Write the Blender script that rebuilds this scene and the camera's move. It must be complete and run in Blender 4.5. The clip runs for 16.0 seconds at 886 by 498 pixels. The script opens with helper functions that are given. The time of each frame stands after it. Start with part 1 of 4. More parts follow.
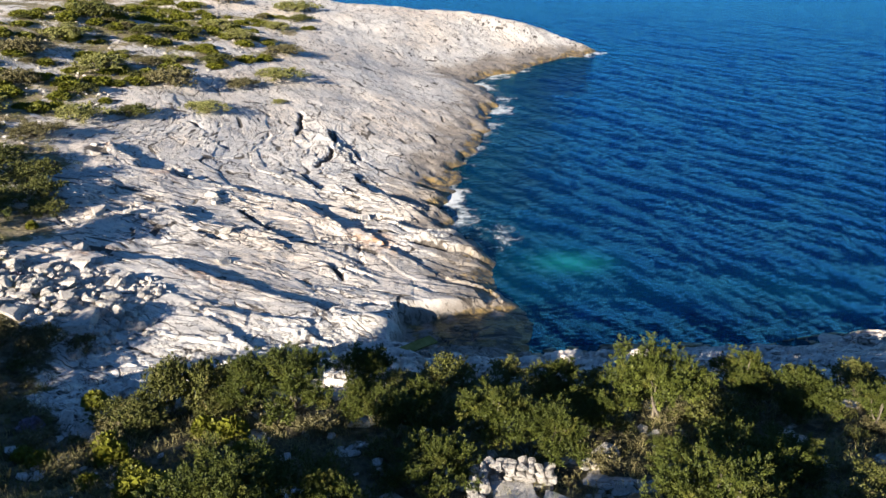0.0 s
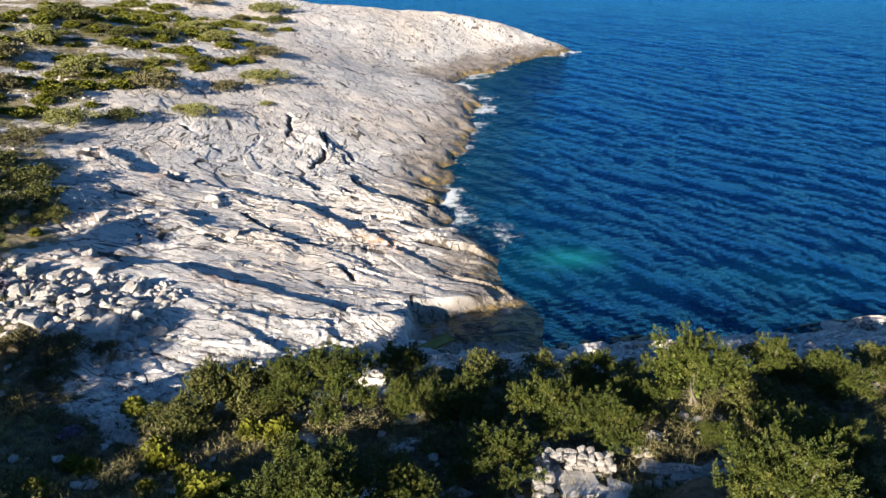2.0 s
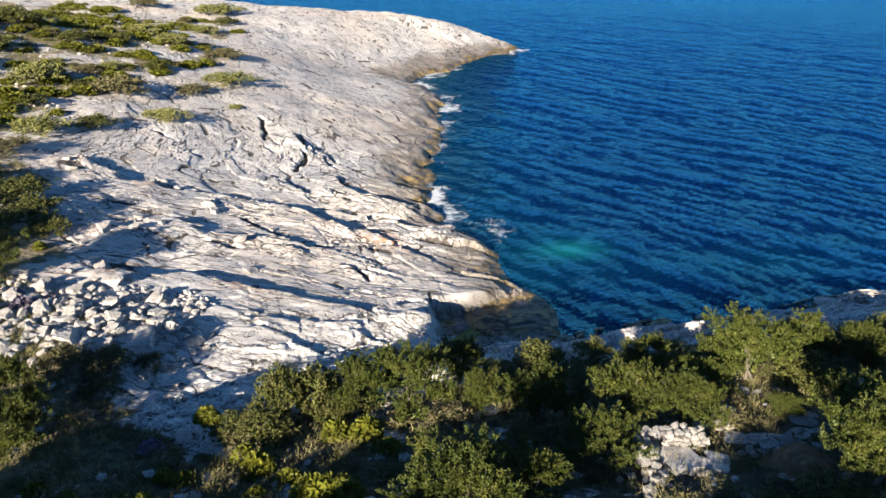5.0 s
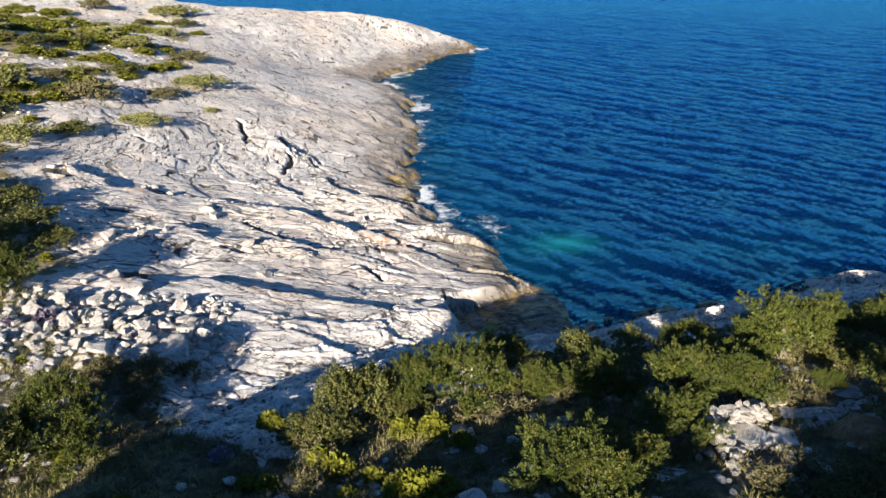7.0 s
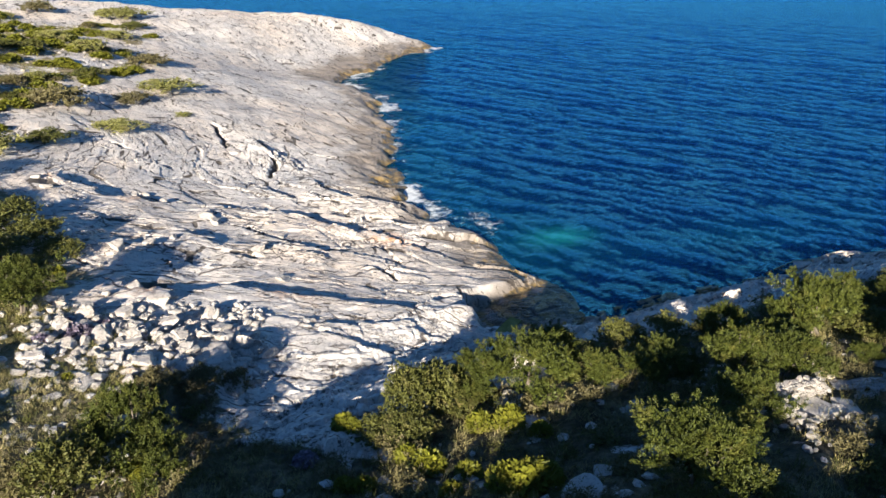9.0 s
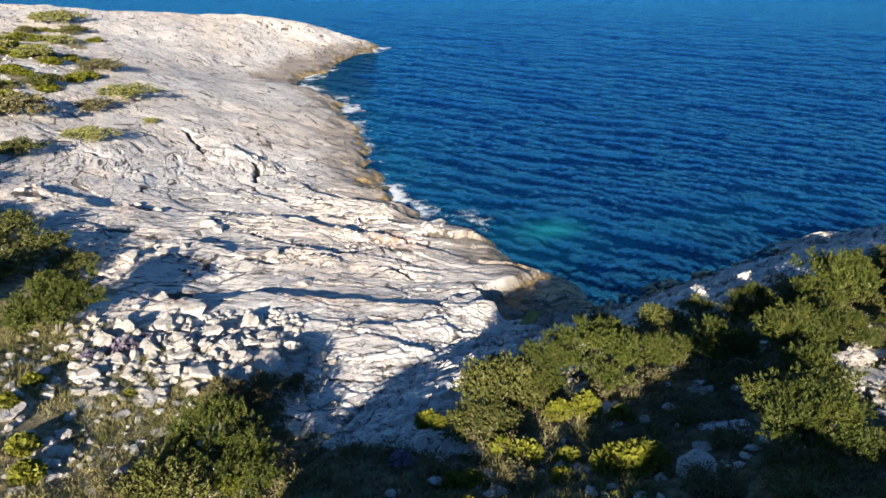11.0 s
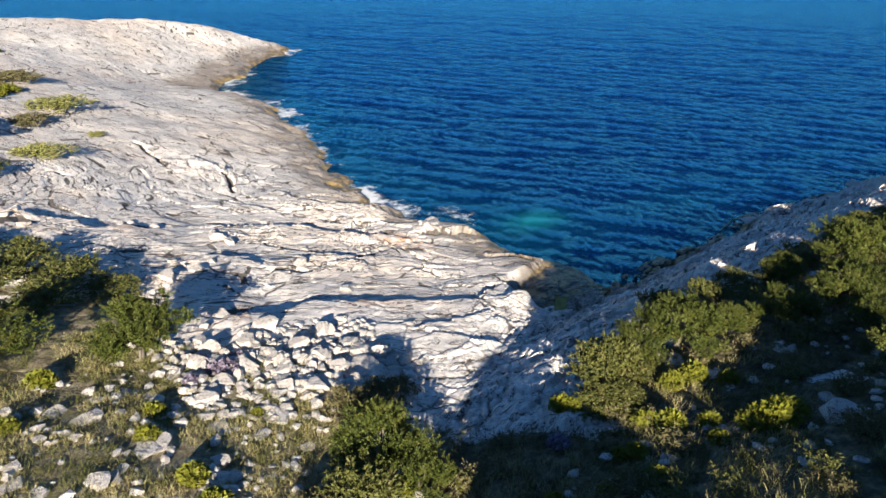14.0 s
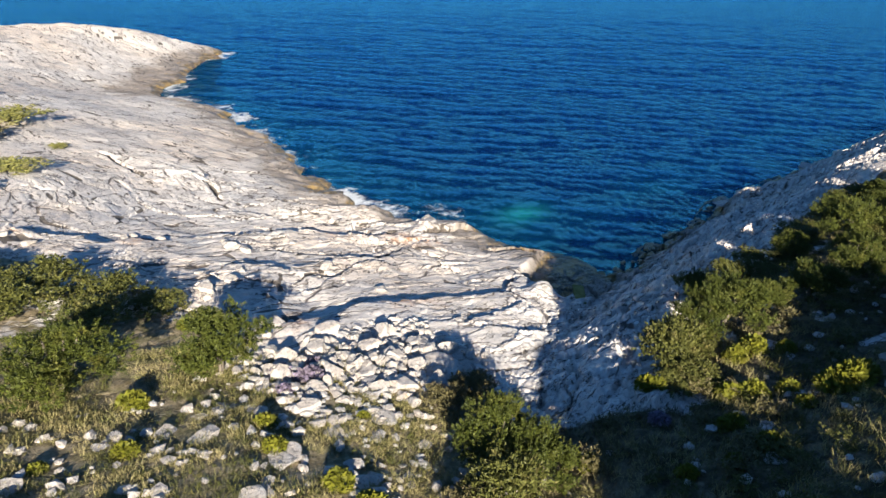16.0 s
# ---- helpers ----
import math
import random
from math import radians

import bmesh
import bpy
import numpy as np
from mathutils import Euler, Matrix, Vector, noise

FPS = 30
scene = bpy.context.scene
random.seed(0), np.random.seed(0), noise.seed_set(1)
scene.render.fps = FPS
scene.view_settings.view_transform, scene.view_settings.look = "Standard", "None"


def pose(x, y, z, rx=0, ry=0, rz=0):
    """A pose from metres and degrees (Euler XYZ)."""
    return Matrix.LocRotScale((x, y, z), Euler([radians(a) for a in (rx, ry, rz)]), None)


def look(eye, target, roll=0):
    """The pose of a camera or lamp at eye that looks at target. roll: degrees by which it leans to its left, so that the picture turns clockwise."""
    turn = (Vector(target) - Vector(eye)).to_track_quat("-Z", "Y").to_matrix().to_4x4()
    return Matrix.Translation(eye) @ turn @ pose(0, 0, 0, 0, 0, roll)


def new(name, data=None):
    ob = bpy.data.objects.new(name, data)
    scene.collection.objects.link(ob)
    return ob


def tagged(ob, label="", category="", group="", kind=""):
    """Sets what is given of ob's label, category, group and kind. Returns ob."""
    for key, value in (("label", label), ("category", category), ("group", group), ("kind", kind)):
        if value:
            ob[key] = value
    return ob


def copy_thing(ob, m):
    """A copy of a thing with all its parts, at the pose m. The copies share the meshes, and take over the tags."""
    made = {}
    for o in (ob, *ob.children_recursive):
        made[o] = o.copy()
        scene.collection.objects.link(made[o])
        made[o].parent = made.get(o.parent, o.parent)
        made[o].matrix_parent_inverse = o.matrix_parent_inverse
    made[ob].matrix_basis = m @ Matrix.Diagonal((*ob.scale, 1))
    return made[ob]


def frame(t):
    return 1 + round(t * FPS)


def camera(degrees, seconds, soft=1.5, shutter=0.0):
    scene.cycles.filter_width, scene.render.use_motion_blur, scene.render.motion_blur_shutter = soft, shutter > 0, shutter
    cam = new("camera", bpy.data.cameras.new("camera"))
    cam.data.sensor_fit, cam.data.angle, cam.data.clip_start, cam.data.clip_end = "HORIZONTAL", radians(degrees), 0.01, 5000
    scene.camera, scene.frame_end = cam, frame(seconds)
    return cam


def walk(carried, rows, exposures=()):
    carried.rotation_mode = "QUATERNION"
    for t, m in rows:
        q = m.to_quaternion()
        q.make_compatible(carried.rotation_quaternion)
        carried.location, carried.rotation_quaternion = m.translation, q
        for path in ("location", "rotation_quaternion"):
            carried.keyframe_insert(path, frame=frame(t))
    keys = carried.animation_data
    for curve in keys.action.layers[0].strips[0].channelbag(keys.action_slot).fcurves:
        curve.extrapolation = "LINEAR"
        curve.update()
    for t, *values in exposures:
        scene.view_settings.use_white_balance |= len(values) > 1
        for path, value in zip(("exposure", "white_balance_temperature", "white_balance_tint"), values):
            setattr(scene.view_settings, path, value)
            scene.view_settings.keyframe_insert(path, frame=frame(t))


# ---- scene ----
cam = camera(65.3, 16.0)
METRES, EYE, TILT, LEAN, TURN = 25.0, 15.4, -25.6, 0.0, 0.0
ROWS = [
    (0.0, 0.0, 0.0, 0.0, 0.0, 0.0, -0.0),
    (0.5, -0.0174, -0.0017, -0.0008, -0.72, 0.01, 0.35),
    (1.0, -0.0356, -0.0032, -0.0014, -1.38, 0.01, 0.65),
    (1.5, -0.0544, -0.0043, -0.002, -2.05, 0.01, 0.96),
    (2.0, -0.0742, -0.0054, -0.0026, -2.79, 0.0, 1.3),
    (2.5, -0.0948, -0.0062, -0.003, -3.6, 0.0, 1.66),
    (3.0, -0.1165, -0.0064, -0.0031, -4.49, -0.03, 2.07),
    (3.5, -0.1389, -0.0065, -0.0032, -5.42, -0.07, 2.49),
    (4.0, -0.1623, -0.0062, -0.003, -6.39, -0.12, 2.92),
    (6.5, -0.293, 0.004, 0.001, -11.74, -0.51, 5.27),
    (7.0, -0.3215, 0.008, 0.0028, -12.93, -0.63, 5.8),
    (7.5, -0.3512, 0.013, 0.0049, -14.17, -0.74, 6.32),
    (8.0, -0.3812, 0.019, 0.0077, -15.43, -0.9, 6.89),
    (8.5, -0.4122, 0.0258, 0.0106, -16.73, -1.06, 7.43),
    (9.0, -0.4437, 0.0335, 0.014, -18.09, -1.26, 7.99),
    (11.5, -0.611, 0.087, 0.0395, -25.57, -2.53, 11.02),
    (12.0, -0.6459, 0.1013, 0.0463, -27.2, -2.85, 11.66),
    (12.5, -0.6811, 0.1168, 0.0536, -28.88, -3.2, 12.31),
    (13.0, -0.7165, 0.1336, 0.0616, -30.61, -3.58, 12.96),
    (13.5, -0.7518, 0.1517, 0.07, -32.35, -3.99, 13.6),
    (14.0, -0.7873, 0.1711, 0.0794, -34.14, -4.45, 14.24),
    (14.5, -0.8227, 0.1918, 0.0893, -35.95, -4.93, 14.89),
    (15.0, -0.8583, 0.2142, 0.1002, -37.82, -5.44, 15.51),
    (15.5, -0.8936, 0.2382, 0.1116, -39.72, -5.98, 16.13),
    (16.0, -0.9287, 0.2637, 0.1238, -41.67, -6.54, 16.74),
]
walk(cam, [(t, pose(0, 0, EYE, TILT, LEAN, TURN) @ pose(METRES * x, METRES * y, METRES * z, 90 + pitch, roll, yaw)) for t, x, y, z, yaw, pitch, roll in ROWS])

# ---- light: low warm sun from the south-west, clear sky ----
SUN_AZ = radians(36.0)      # compass bearing towards which the light travels, from +y towards +x
SUN_EL = radians(20.7)
sun_dir = Vector((math.sin(SUN_AZ) * math.cos(SUN_EL), math.cos(SUN_AZ) * math.cos(SUN_EL), -math.sin(SUN_EL)))
world = bpy.data.worlds.new("sky")
scene.world = world
world.use_nodes = True
wn = world.node_tree.nodes
sky = wn.new("ShaderNodeTexSky")
sky.sky_type = "NISHITA"
sky.sun_disc = False
sky.sun_elevation = SUN_EL
sky.sun_rotation = SUN_AZ + math.pi
sky.air_density, sky.dust_density, sky.ozone_density = 0.75, 0.0, 1.6
tint = wn.new("ShaderNodeMix")          # a clear, deep blue autumn sky
tint.data_type, tint.blend_type = "RGBA", "MULTIPLY"
tint.inputs[0].default_value = 1.0
tint.inputs[7].default_value = (0.50, 0.86, 1.2, 1.0)
world.node_tree.links.new(sky.outputs[0], tint.inputs[6])
world.node_tree.links.new(tint.outputs[2], wn["Background"].inputs[0])
wn["Background"].inputs[1].default_value = 0.047
sun = new("sun", bpy.data.lights.new("sun", "SUN"))
sun.data.energy, sun.data.angle, sun.data.color = 5.0, radians(0.53), (1.0, 0.90, 0.77)
sun.matrix_world = look((0, 0, 60), Vector((0, 0, 60)) + sun_dir)
scene.view_settings.exposure = 1.38

# ---- ground shape ----
def lattice(ix, iy, seed):
    h = (ix.astype(np.int64) * 374761393 + iy.astype(np.int64) * 668265263 + seed * 974634777) & 0xFFFFFFFF
    h = ((h ^ (h >> 13)) * 1274126177) & 0xFFFFFFFF
    return (h ^ (h >> 16)) & 0xFFFFFFFF


def gnoise(x, y, seed=0):
    """Gradient noise, about -1 to 1."""
    x0, y0 = np.floor(x), np.floor(y)
    fx, fy = x - x0, y - y0
    u, v = fx * fx * fx * (fx * (fx * 6 - 15) + 10), fy * fy * fy * (fy * (fy * 6 - 15) + 10)

    def corner(dx, dy):
        a = lattice(x0 + dx, y0 + dy, seed) * (2 * math.pi / 4294967296.0)
        return np.cos(a) * (fx - dx) + np.sin(a) * (fy - dy)
    a, b, c, d = corner(0, 0), corner(1, 0), corner(0, 1), corner(1, 1)
    return 1.5 * ((a + u * (b - a)) + v * ((c + u * (d - c)) - (a + u * (b - a))))


def fbm(x, y, octaves=4, seed=0):
    s, a = 0, 1.0
    for k in range(octaves):
        s = s + a * gnoise(x * 2 ** k, y * 2 ** k, seed + 17 * k)
        a *= 0.5
    return s


def cells(x, y, seed=0):
    """Distance to the nearest crack between irregular cells, and a random value for each cell."""
    x0, y0 = np.floor(x), np.floor(y)
    f1, f2, who = np.full(x.shape, 9.0), np.full(x.shape, 9.0), np.zeros(x.shape)
    for dx in (-1, 0, 1):
        for dy in (-1, 0, 1):
            h = lattice(x0 + dx, y0 + dy, seed)
            px = x0 + dx + (h & 0xFFFF) / 65536.0
            py = y0 + dy + ((h >> 16) & 0xFFFF) / 65536.0
            d = np.hypot(px - x, py - y)
            near = d < f1
            f2 = np.where(near, f1, np.minimum(f2, d))
            who = np.where(near, (lattice(x0 + dx, y0 + dy, seed + 5) & 0xFFFF) / 65536.0, who)
            f1 = np.where(near, d, f1)
    return f2 - f1, who


def smooth(a, b, x):
    t = np.clip((x - a) / (b - a), 0, 1)
    return t * t * (3 - 2 * t)


# the waterline of the rocky headland, from the head of the cove to the tip and back along the far side
NORTH_SHORE = [(3.4, 23.2), (3.9, 25.2), (2.6, 27.6), (2.6, 30.6), (1.3, 33.2), (-0.2, 37.8), (0.6, 42.8), (2.6, 49.5), (4.0, 57.0),
               (5.1, 64.3), (3.2, 72.4), (8.0, 77.5), (13.5, 84.5), (20.0, 90.4), (14.0, 96.0), (4.0, 98.5), (-14.0, 100.5), (-60.0, 112.0), (-400.0, 150.0)]
# the gully and the waterline below the scrub slope
SOUTH_LINE = [(-430.0, -600.0), (-46.0, -31.0), (-22.4, 3.2), (-15.5, 12.8), (-10.5, 16.9), (-6.0, 19.6), (-2.0, 21.5), (3.4, 22.9), (8.0, 23.5), (13.0, 23.4),
              (16.2, 24.2), (19.5, 23.8), (28.5, 22.7), (42.0, 21.5), (90.0, 22.0), (400.0, 60.0)]


def to_line(x, y, line):
    """Distance to a polyline, the side of it (plus: left) and the length along it."""
    best = np.full(x.shape, 1e9)
    side, along, run = np.zeros(x.shape), np.zeros(x.shape), 0.0
    for (ax, ay), (bx, by) in zip(line, line[1:]):
        ux, uy = bx - ax, by - ay
        n = math.hypot(ux, uy)
        k = np.clip(((x - ax) * ux + (y - ay) * uy) / (n * n), 0, 1)
        d = np.hypot(x - ax - k * ux, y - ay - k * uy)
        near = d < best - 1e-9
        best = np.where(near, d, best)
        side = np.where(near, np.sign(ux * (y - ay) - uy * (x - ax)), side)
        along = np.where(near, run + k * n, along)
        run += n
    return best, side, along


def inside(x, y, ring):
    """Whether points lie inside a closed outline."""
    odd = np.zeros(x.shape, dtype=bool)
    for (ax, ay), (bx, by) in zip(ring, ring[1:] + ring[:1]):
        if ay != by:
            odd ^= ((ay > y) != (by > y)) & (x < ax + (y - ay) * (bx - ax) / (by - ay))
    return odd


def ground_plan(x, y):
    """The smooth height of the land, and the distance inland (minus: out to sea)."""
    # a ragged waterline
    jx = x + 0.75 * gnoise(x * 0.42, y * 0.42, 110) + 0.40 * gnoise(x * 1.1, y * 1.1, 111)
    jy = y + 0.75 * gnoise(x * 0.42, y * 0.42, 112) + 0.40 * gnoise(x * 1.1, y * 1.1, 113)
    ragged = smooth(30, 35, y) * smooth(4.0, 1.2, to_line(x, y, NORTH_SHORE)[0])
    jx, jy = x + ragged * (jx - x), y + ragged * (jy - y)
    dn, _, _ = to_line(jx, jy, NORTH_SHORE)
    ds, _, _ = to_line(x, y, SOUTH_LINE)
    south = inside(x, y, SOUTH_LINE + [(9000.0, 60.0), (9000.0, -9000.0), (-430.0, -9000.0)])
    land = inside(jx, jy, NORTH_SHORE + [(-9000.0, 150.0), (-9000.0, -9000.0), (-430.0, -9000.0)] + SOUTH_LINE[:8]) & ~south
    inland_n = np.where(land | (south & (x < 3.4)), dn, -dn)
    north = np.interp(inland_n, [-60, -8, -2, 0, 1.0, 4, 7, 11, 17, 22, 28, 36, 60, 200], [-9, -5, -1.8, 0, 0.5, 1.15, 1.75, 2.6, 4.0, 5.0, 6.3, 8.2, 10, 14])
    # the headland's end is low on the near side and breaks off on the far side
    near, _, _ = to_line(jx, jy, NORTH_SHORE[:14])
    low = np.interp(near, [0, 1, 4, 7.6, 11, 15, 20, 60, 200], [0, 0.35, 0.9, 1.7, 2.9, 4.2, 5.0, 9, 14])
    low = low + 1.2 * np.exp(-((x - 9) / 7) ** 2 - ((y - 92.5) / 3.5) ** 2)
    tip = smooth(66, 80, y)
    north = np.where(inland_n > 0, north + tip * (np.minimum(low, 0.9 * inland_n) - north), north)
    line_z = np.where(x < 3.4, np.interp(np.hypot(x - 3.4, y - 23.0), [0, 1, 5, 9, 14, 17, 24, 40, 400], [0, 0.25, 1.2, 2.0, 2.95, 3.6, 5.0, 6.5, 9]), 0.0)
    north = north + (np.minimum(line_z, north) - north) * np.exp(-(ds / 1.5) ** 2) * smooth(1.0, 4.0, inland_n)
    # a low wave-cut shelf at the head of the cove, below the edge of the slabs, and the spur beside it
    shelf = smooth(0.20, -0.30, y - 24.4 - 0.42 * (x + 1.3)) * smooth(-2.1, -1.5, x + 0.25 * gnoise(x * 1.3, y * 1.3, 114))
    north = np.where(north > 0, north - 0.72 * shelf * np.minimum(north, 1.5), north)
    north = north + 0.38 * np.exp(-((x + 2.6) / 1.0) ** 2 - ((y - 22.2 - 0.3 * (x + 2.6)) / 0.45) ** 2)
    hill = np.interp(-y, [-60, -23.2, -20, -18, -14, -11.5, -9.7, -5, 0, 12, 60, 400], [0, 0.0, 1.75, 3.15, 4.05, 4.7, 5.3, 7.55, 9.9, 14.9, 32, 50]) + 0.35 * smooth(-6, -12, x)
    hill = hill + 0.8 * np.exp(-((x - 16.0) / 2.2) ** 2 - ((y - 22.6) / 1.3) ** 2) + 0.35 * smooth(7, 11, x) * np.exp(-((y - 21.3) / 1.8) ** 2)
    # dips and rises, mostly out of view, set by where shade should fall
    across = 0.809 * x - 0.588 * y
    hill = hill - (1.3 * np.exp(-((across + 3.7) / 2.0) ** 2) + 0.5 * smooth(-15, -13.5, across) * smooth(-8.5, -10, across)) * smooth(9.3, 6.5, y)
    hill = hill + (1.05 * np.exp(-((across + 16.4) / 1.9) ** 2) + 0.25 * gnoise(x * 0.6, y * 0.6, 47)) * smooth(10.2, 6.5, y)
    # an unseen crest added behind the path, shaped to throw shade into the gully
    along = 0.588 * x + 0.809 * y
    shade_crest = np.interp(across, [-19, -17.2, -15.8, -15.1, -14.5, -13.5, -12.5, -11.5, -10, -8, -6, -4.8, -4, -2, 0, 2],
                      [3.0, 6.5, 6.8, 6.8, 6.7, 6.5, 6.45, 6.75, 7.9, 8.8, 9.0, 8.6, 9.4, 10.2, 10.8, 7.0])
    hill = np.maximum(hill, shade_crest + 5.67 - 0.9 * np.abs(along + 15))
    z_s = line_z + np.maximum(hill - line_z, 0.08 * ds) * smooth(0.0, 2.6, ds)
    z = np.where(south, z_s, north)
    inland = np.where(south, np.maximum(ds, inland_n), np.where(inland_n > 0, inland_n, np.maximum(inland_n, -ds)))
    sea = (~south) & (inland_n <= 0)
    z = np.where(sea, np.interp(-np.maximum(inland_n, -ds), [0, 0.6, 3, 8, 40], [0, -0.7, -2.2, -5, -9]), z)
    return z, inland, ds * np.where(south, 1, -1)


def scrub(x, y, plan=None):
    """How much of the ground is earth and litter rather than bare rock."""
    z, inland, s = plan or ground_plan(x, y)
    n = fbm(x * 0.23, y * 0.23, 3, 40)
    edge = np.interp(x, [-15, -12.6, -10.7, -9.6, -8, -6, -4, -2, 1.9, 5, 9, 14], [10.4, 11.0, 11.7, 12.5, 14.0, 14.7, 15.1, 15.5, 15.8, 16.2, 16.4, 16.2])
    slope = smooth(0.5, -0.9, y - edge + 0.7 * n) * smooth(-15.5, -14, x) * (1 - 0.6 * smooth(0.3, 0.6, fbm(x * 0.8, y * 0.8, 2, 45)))
    slope = slope * (1 - 0.75 * smooth(11, 17, x) * smooth(9.5, 6.5, s))
    flat = smooth(17.0, 21.5, inland + 3.0 * n) * smooth(32, 24, y + 3 * n)
    far = smooth(18.0, 24, inland + 4.5 * n) * (0.58 + 0.50 * gnoise(x * 0.35, y * 0.35, 44))
    mid = smooth(15.3, 18, inland + 1.5 * n) * smooth(23.5, 20, y)
    return np.clip(np.maximum(np.maximum(slope, mid), np.maximum(flat, far)), 0, 1)


def bedding(x, y):
    """Coordinates along and across the bedding, whose strike turns northwards on the headland."""
    turn = np.radians(-9 - 46 * smooth(31, 45, y))
    c, s = np.cos(turn), np.sin(turn)
    return c * (x + 8) + s * (y - 33), -s * (x + 8) + c * (y - 33)


# long breaks in the slabs
BREAKS = [([(-19.0, 37.0), (-15.4, 34.0), (-8.6, 33.1), (-6.5, 32.4), (-4.0, 30.6), (-1.6, 28.6)], 0.30, 0.9, 1.0),
          ([(-14.8, 23.9), (-11.3, 23.8), (-7.5, 23.4), (-5.6, 22.9), (-3.9, 22.8), (-1.6, 24.4)], 0.26, 1.0, 1.0),
          ([(-2.4, 31.0), (-0.6, 30.5), (0.8, 30.5), (2.5, 30.2)], -0.38, 1.6, 0.3),
          ([(-12.2, 26.6), (-9.0, 27.3), (-6.3, 27.2)], 0.24, 0.3, 0.0),
          ([(-14.5, 29.0), (-12.2, 29.3), (-10.5, 28.4)], 0.26, 0.3, 0.0),
          ([(-8.2, 46.8), (-6.6, 43.0), (-5.0, 40.6)], 0.25, 0.5, 0.0)]


def breaks(x, y):
    """Steps and fissures along the breaks, and how rusty the rock beside them is."""
    out, rust, dark = np.zeros(x.shape), np.zeros(x.shape), np.zeros(x.shape)
    wx = x + 0.22 * gnoise(x * 0.9, y * 0.9, 50) + 0.10 * gnoise(x * 3, y * 3, 51)
    wy = y + 0.30 * gnoise(x * 0.7, y * 0.7, 52) + 0.10 * gnoise(x * 3, y * 3, 53)
    for line, high, deep, stain in BREAKS:
        d, side, along = to_line(wx, wy, line)
        ends = sum(math.dist(p, q) for p, q in zip(line, line[1:]))
        fade = smooth(0, 1.6, along) * smooth(0, 1.2, ends - along)
        south = side < 0
        raised = np.where(south, high > 0, high < 0)
        out = out + np.where(raised, abs(high) * np.exp(-d / 1.9), 0) * fade
        open_ = smooth(-0.2, 0.5, gnoise(along * 0.55, along * 0 + high * 9, 55)) * fade
        out = out - deep * 0.5 * np.exp(-(d / 0.17) ** 2) * open_
        # mask for the shade painted down the open fissures
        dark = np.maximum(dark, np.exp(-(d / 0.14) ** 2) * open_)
        rust = np.maximum(rust, stain * np.exp(-(d / 0.8) ** 2) * fade * smooth(-0.1, 0.5, gnoise(along * 0.3, along * 0 + 3.3, 56)))
    return out, rust, dark


# short open joints across the slabs of the headland
JOINTS = [([(-10.2, 49.0), (-9.7, 46.0), (-9.7, 44.2)], 0.10, 0.8), ([(-7.6, 46.7), (-7.1, 43.8), (-6.6, 44.2), (-5.8, 43.5), (-5.1, 42.0)], 0.22, 0.9),
          ([(-7.3, 43.1), (-7.0, 41.9), (-7.5, 40.3), (-7.7, 39.5)], 0.14, 0.9), ([(-5.4, 39.4), (-4.9, 38.0), (-4.0, 36.7), (-0.7, 35.1)], 0.30, 0.6),
          ([(-9.3, 38.9), (-7.8, 37.6), (-6.9, 36.1), (-4.4, 35.1)], 0.16, 0.6), ([(-16.1, 42.8), (-14.8, 41.8)], 0.15, 0.6), ([(-15.6, 39.5), (-14.3, 39.9), (-12.7, 40.0)], 0.18, 0.6),
          ([(-1.0, 50.0), (-0.4, 47.9)], 0.15, 0.6), ([(-9.9, 30.9), (-8.2, 29.2), (-6.8, 28.2), (-3.9, 29.0)], 0.16, 0.6), ([(-4.9, 26.6), (-4.3, 25.9), (-4.2, 25.3)], 0.05, 0.9)]


def joints(x, y):
    """Narrow open joints, the southern side standing a little higher, and how dark their inner shade is painted."""
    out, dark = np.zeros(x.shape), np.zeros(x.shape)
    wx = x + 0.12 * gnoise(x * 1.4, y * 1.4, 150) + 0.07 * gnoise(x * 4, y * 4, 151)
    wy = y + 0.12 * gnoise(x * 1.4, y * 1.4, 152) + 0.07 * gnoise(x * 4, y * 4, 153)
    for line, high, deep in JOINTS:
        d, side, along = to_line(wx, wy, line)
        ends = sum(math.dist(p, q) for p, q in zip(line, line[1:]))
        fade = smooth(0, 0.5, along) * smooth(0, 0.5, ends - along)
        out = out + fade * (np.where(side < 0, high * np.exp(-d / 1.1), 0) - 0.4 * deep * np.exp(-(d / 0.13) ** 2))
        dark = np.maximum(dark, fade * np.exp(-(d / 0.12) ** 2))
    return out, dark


def nicks(u, v, long_, wide, share, seed):
    """Scattered solution pits: short slots that follow the bedding."""
    a, b = u / long_, v / wide
    x0, y0 = np.floor(a), np.floor(b)
    out = np.zeros(u.shape)
    for dx in (-1, 0, 1):
        for dy in (-1, 0, 1):
            h = lattice(x0 + dx, y0 + dy, seed)
            k = lattice(x0 + dx, y0 + dy, seed + 9)
            p, q = a - x0 - dx - (h & 0xFFFF) / 65536.0, b - y0 - dy - ((h >> 16) & 0xFFFF) / 65536.0
            q = q + 0.5 * ((k & 0xFF) / 255.0 - 0.5) * p
            size = 0.35 + 0.75 * ((k >> 8) & 0xFF) / 255.0
            there = ((k >> 16) & 0xFF) / 255.0 < share
            out = np.maximum(out, np.where(there, size * smooth(1.0, 0.25, np.sqrt((p / (0.42 * size)) ** 2 + (q / (0.15 * size)) ** 2)), 0))
    return out


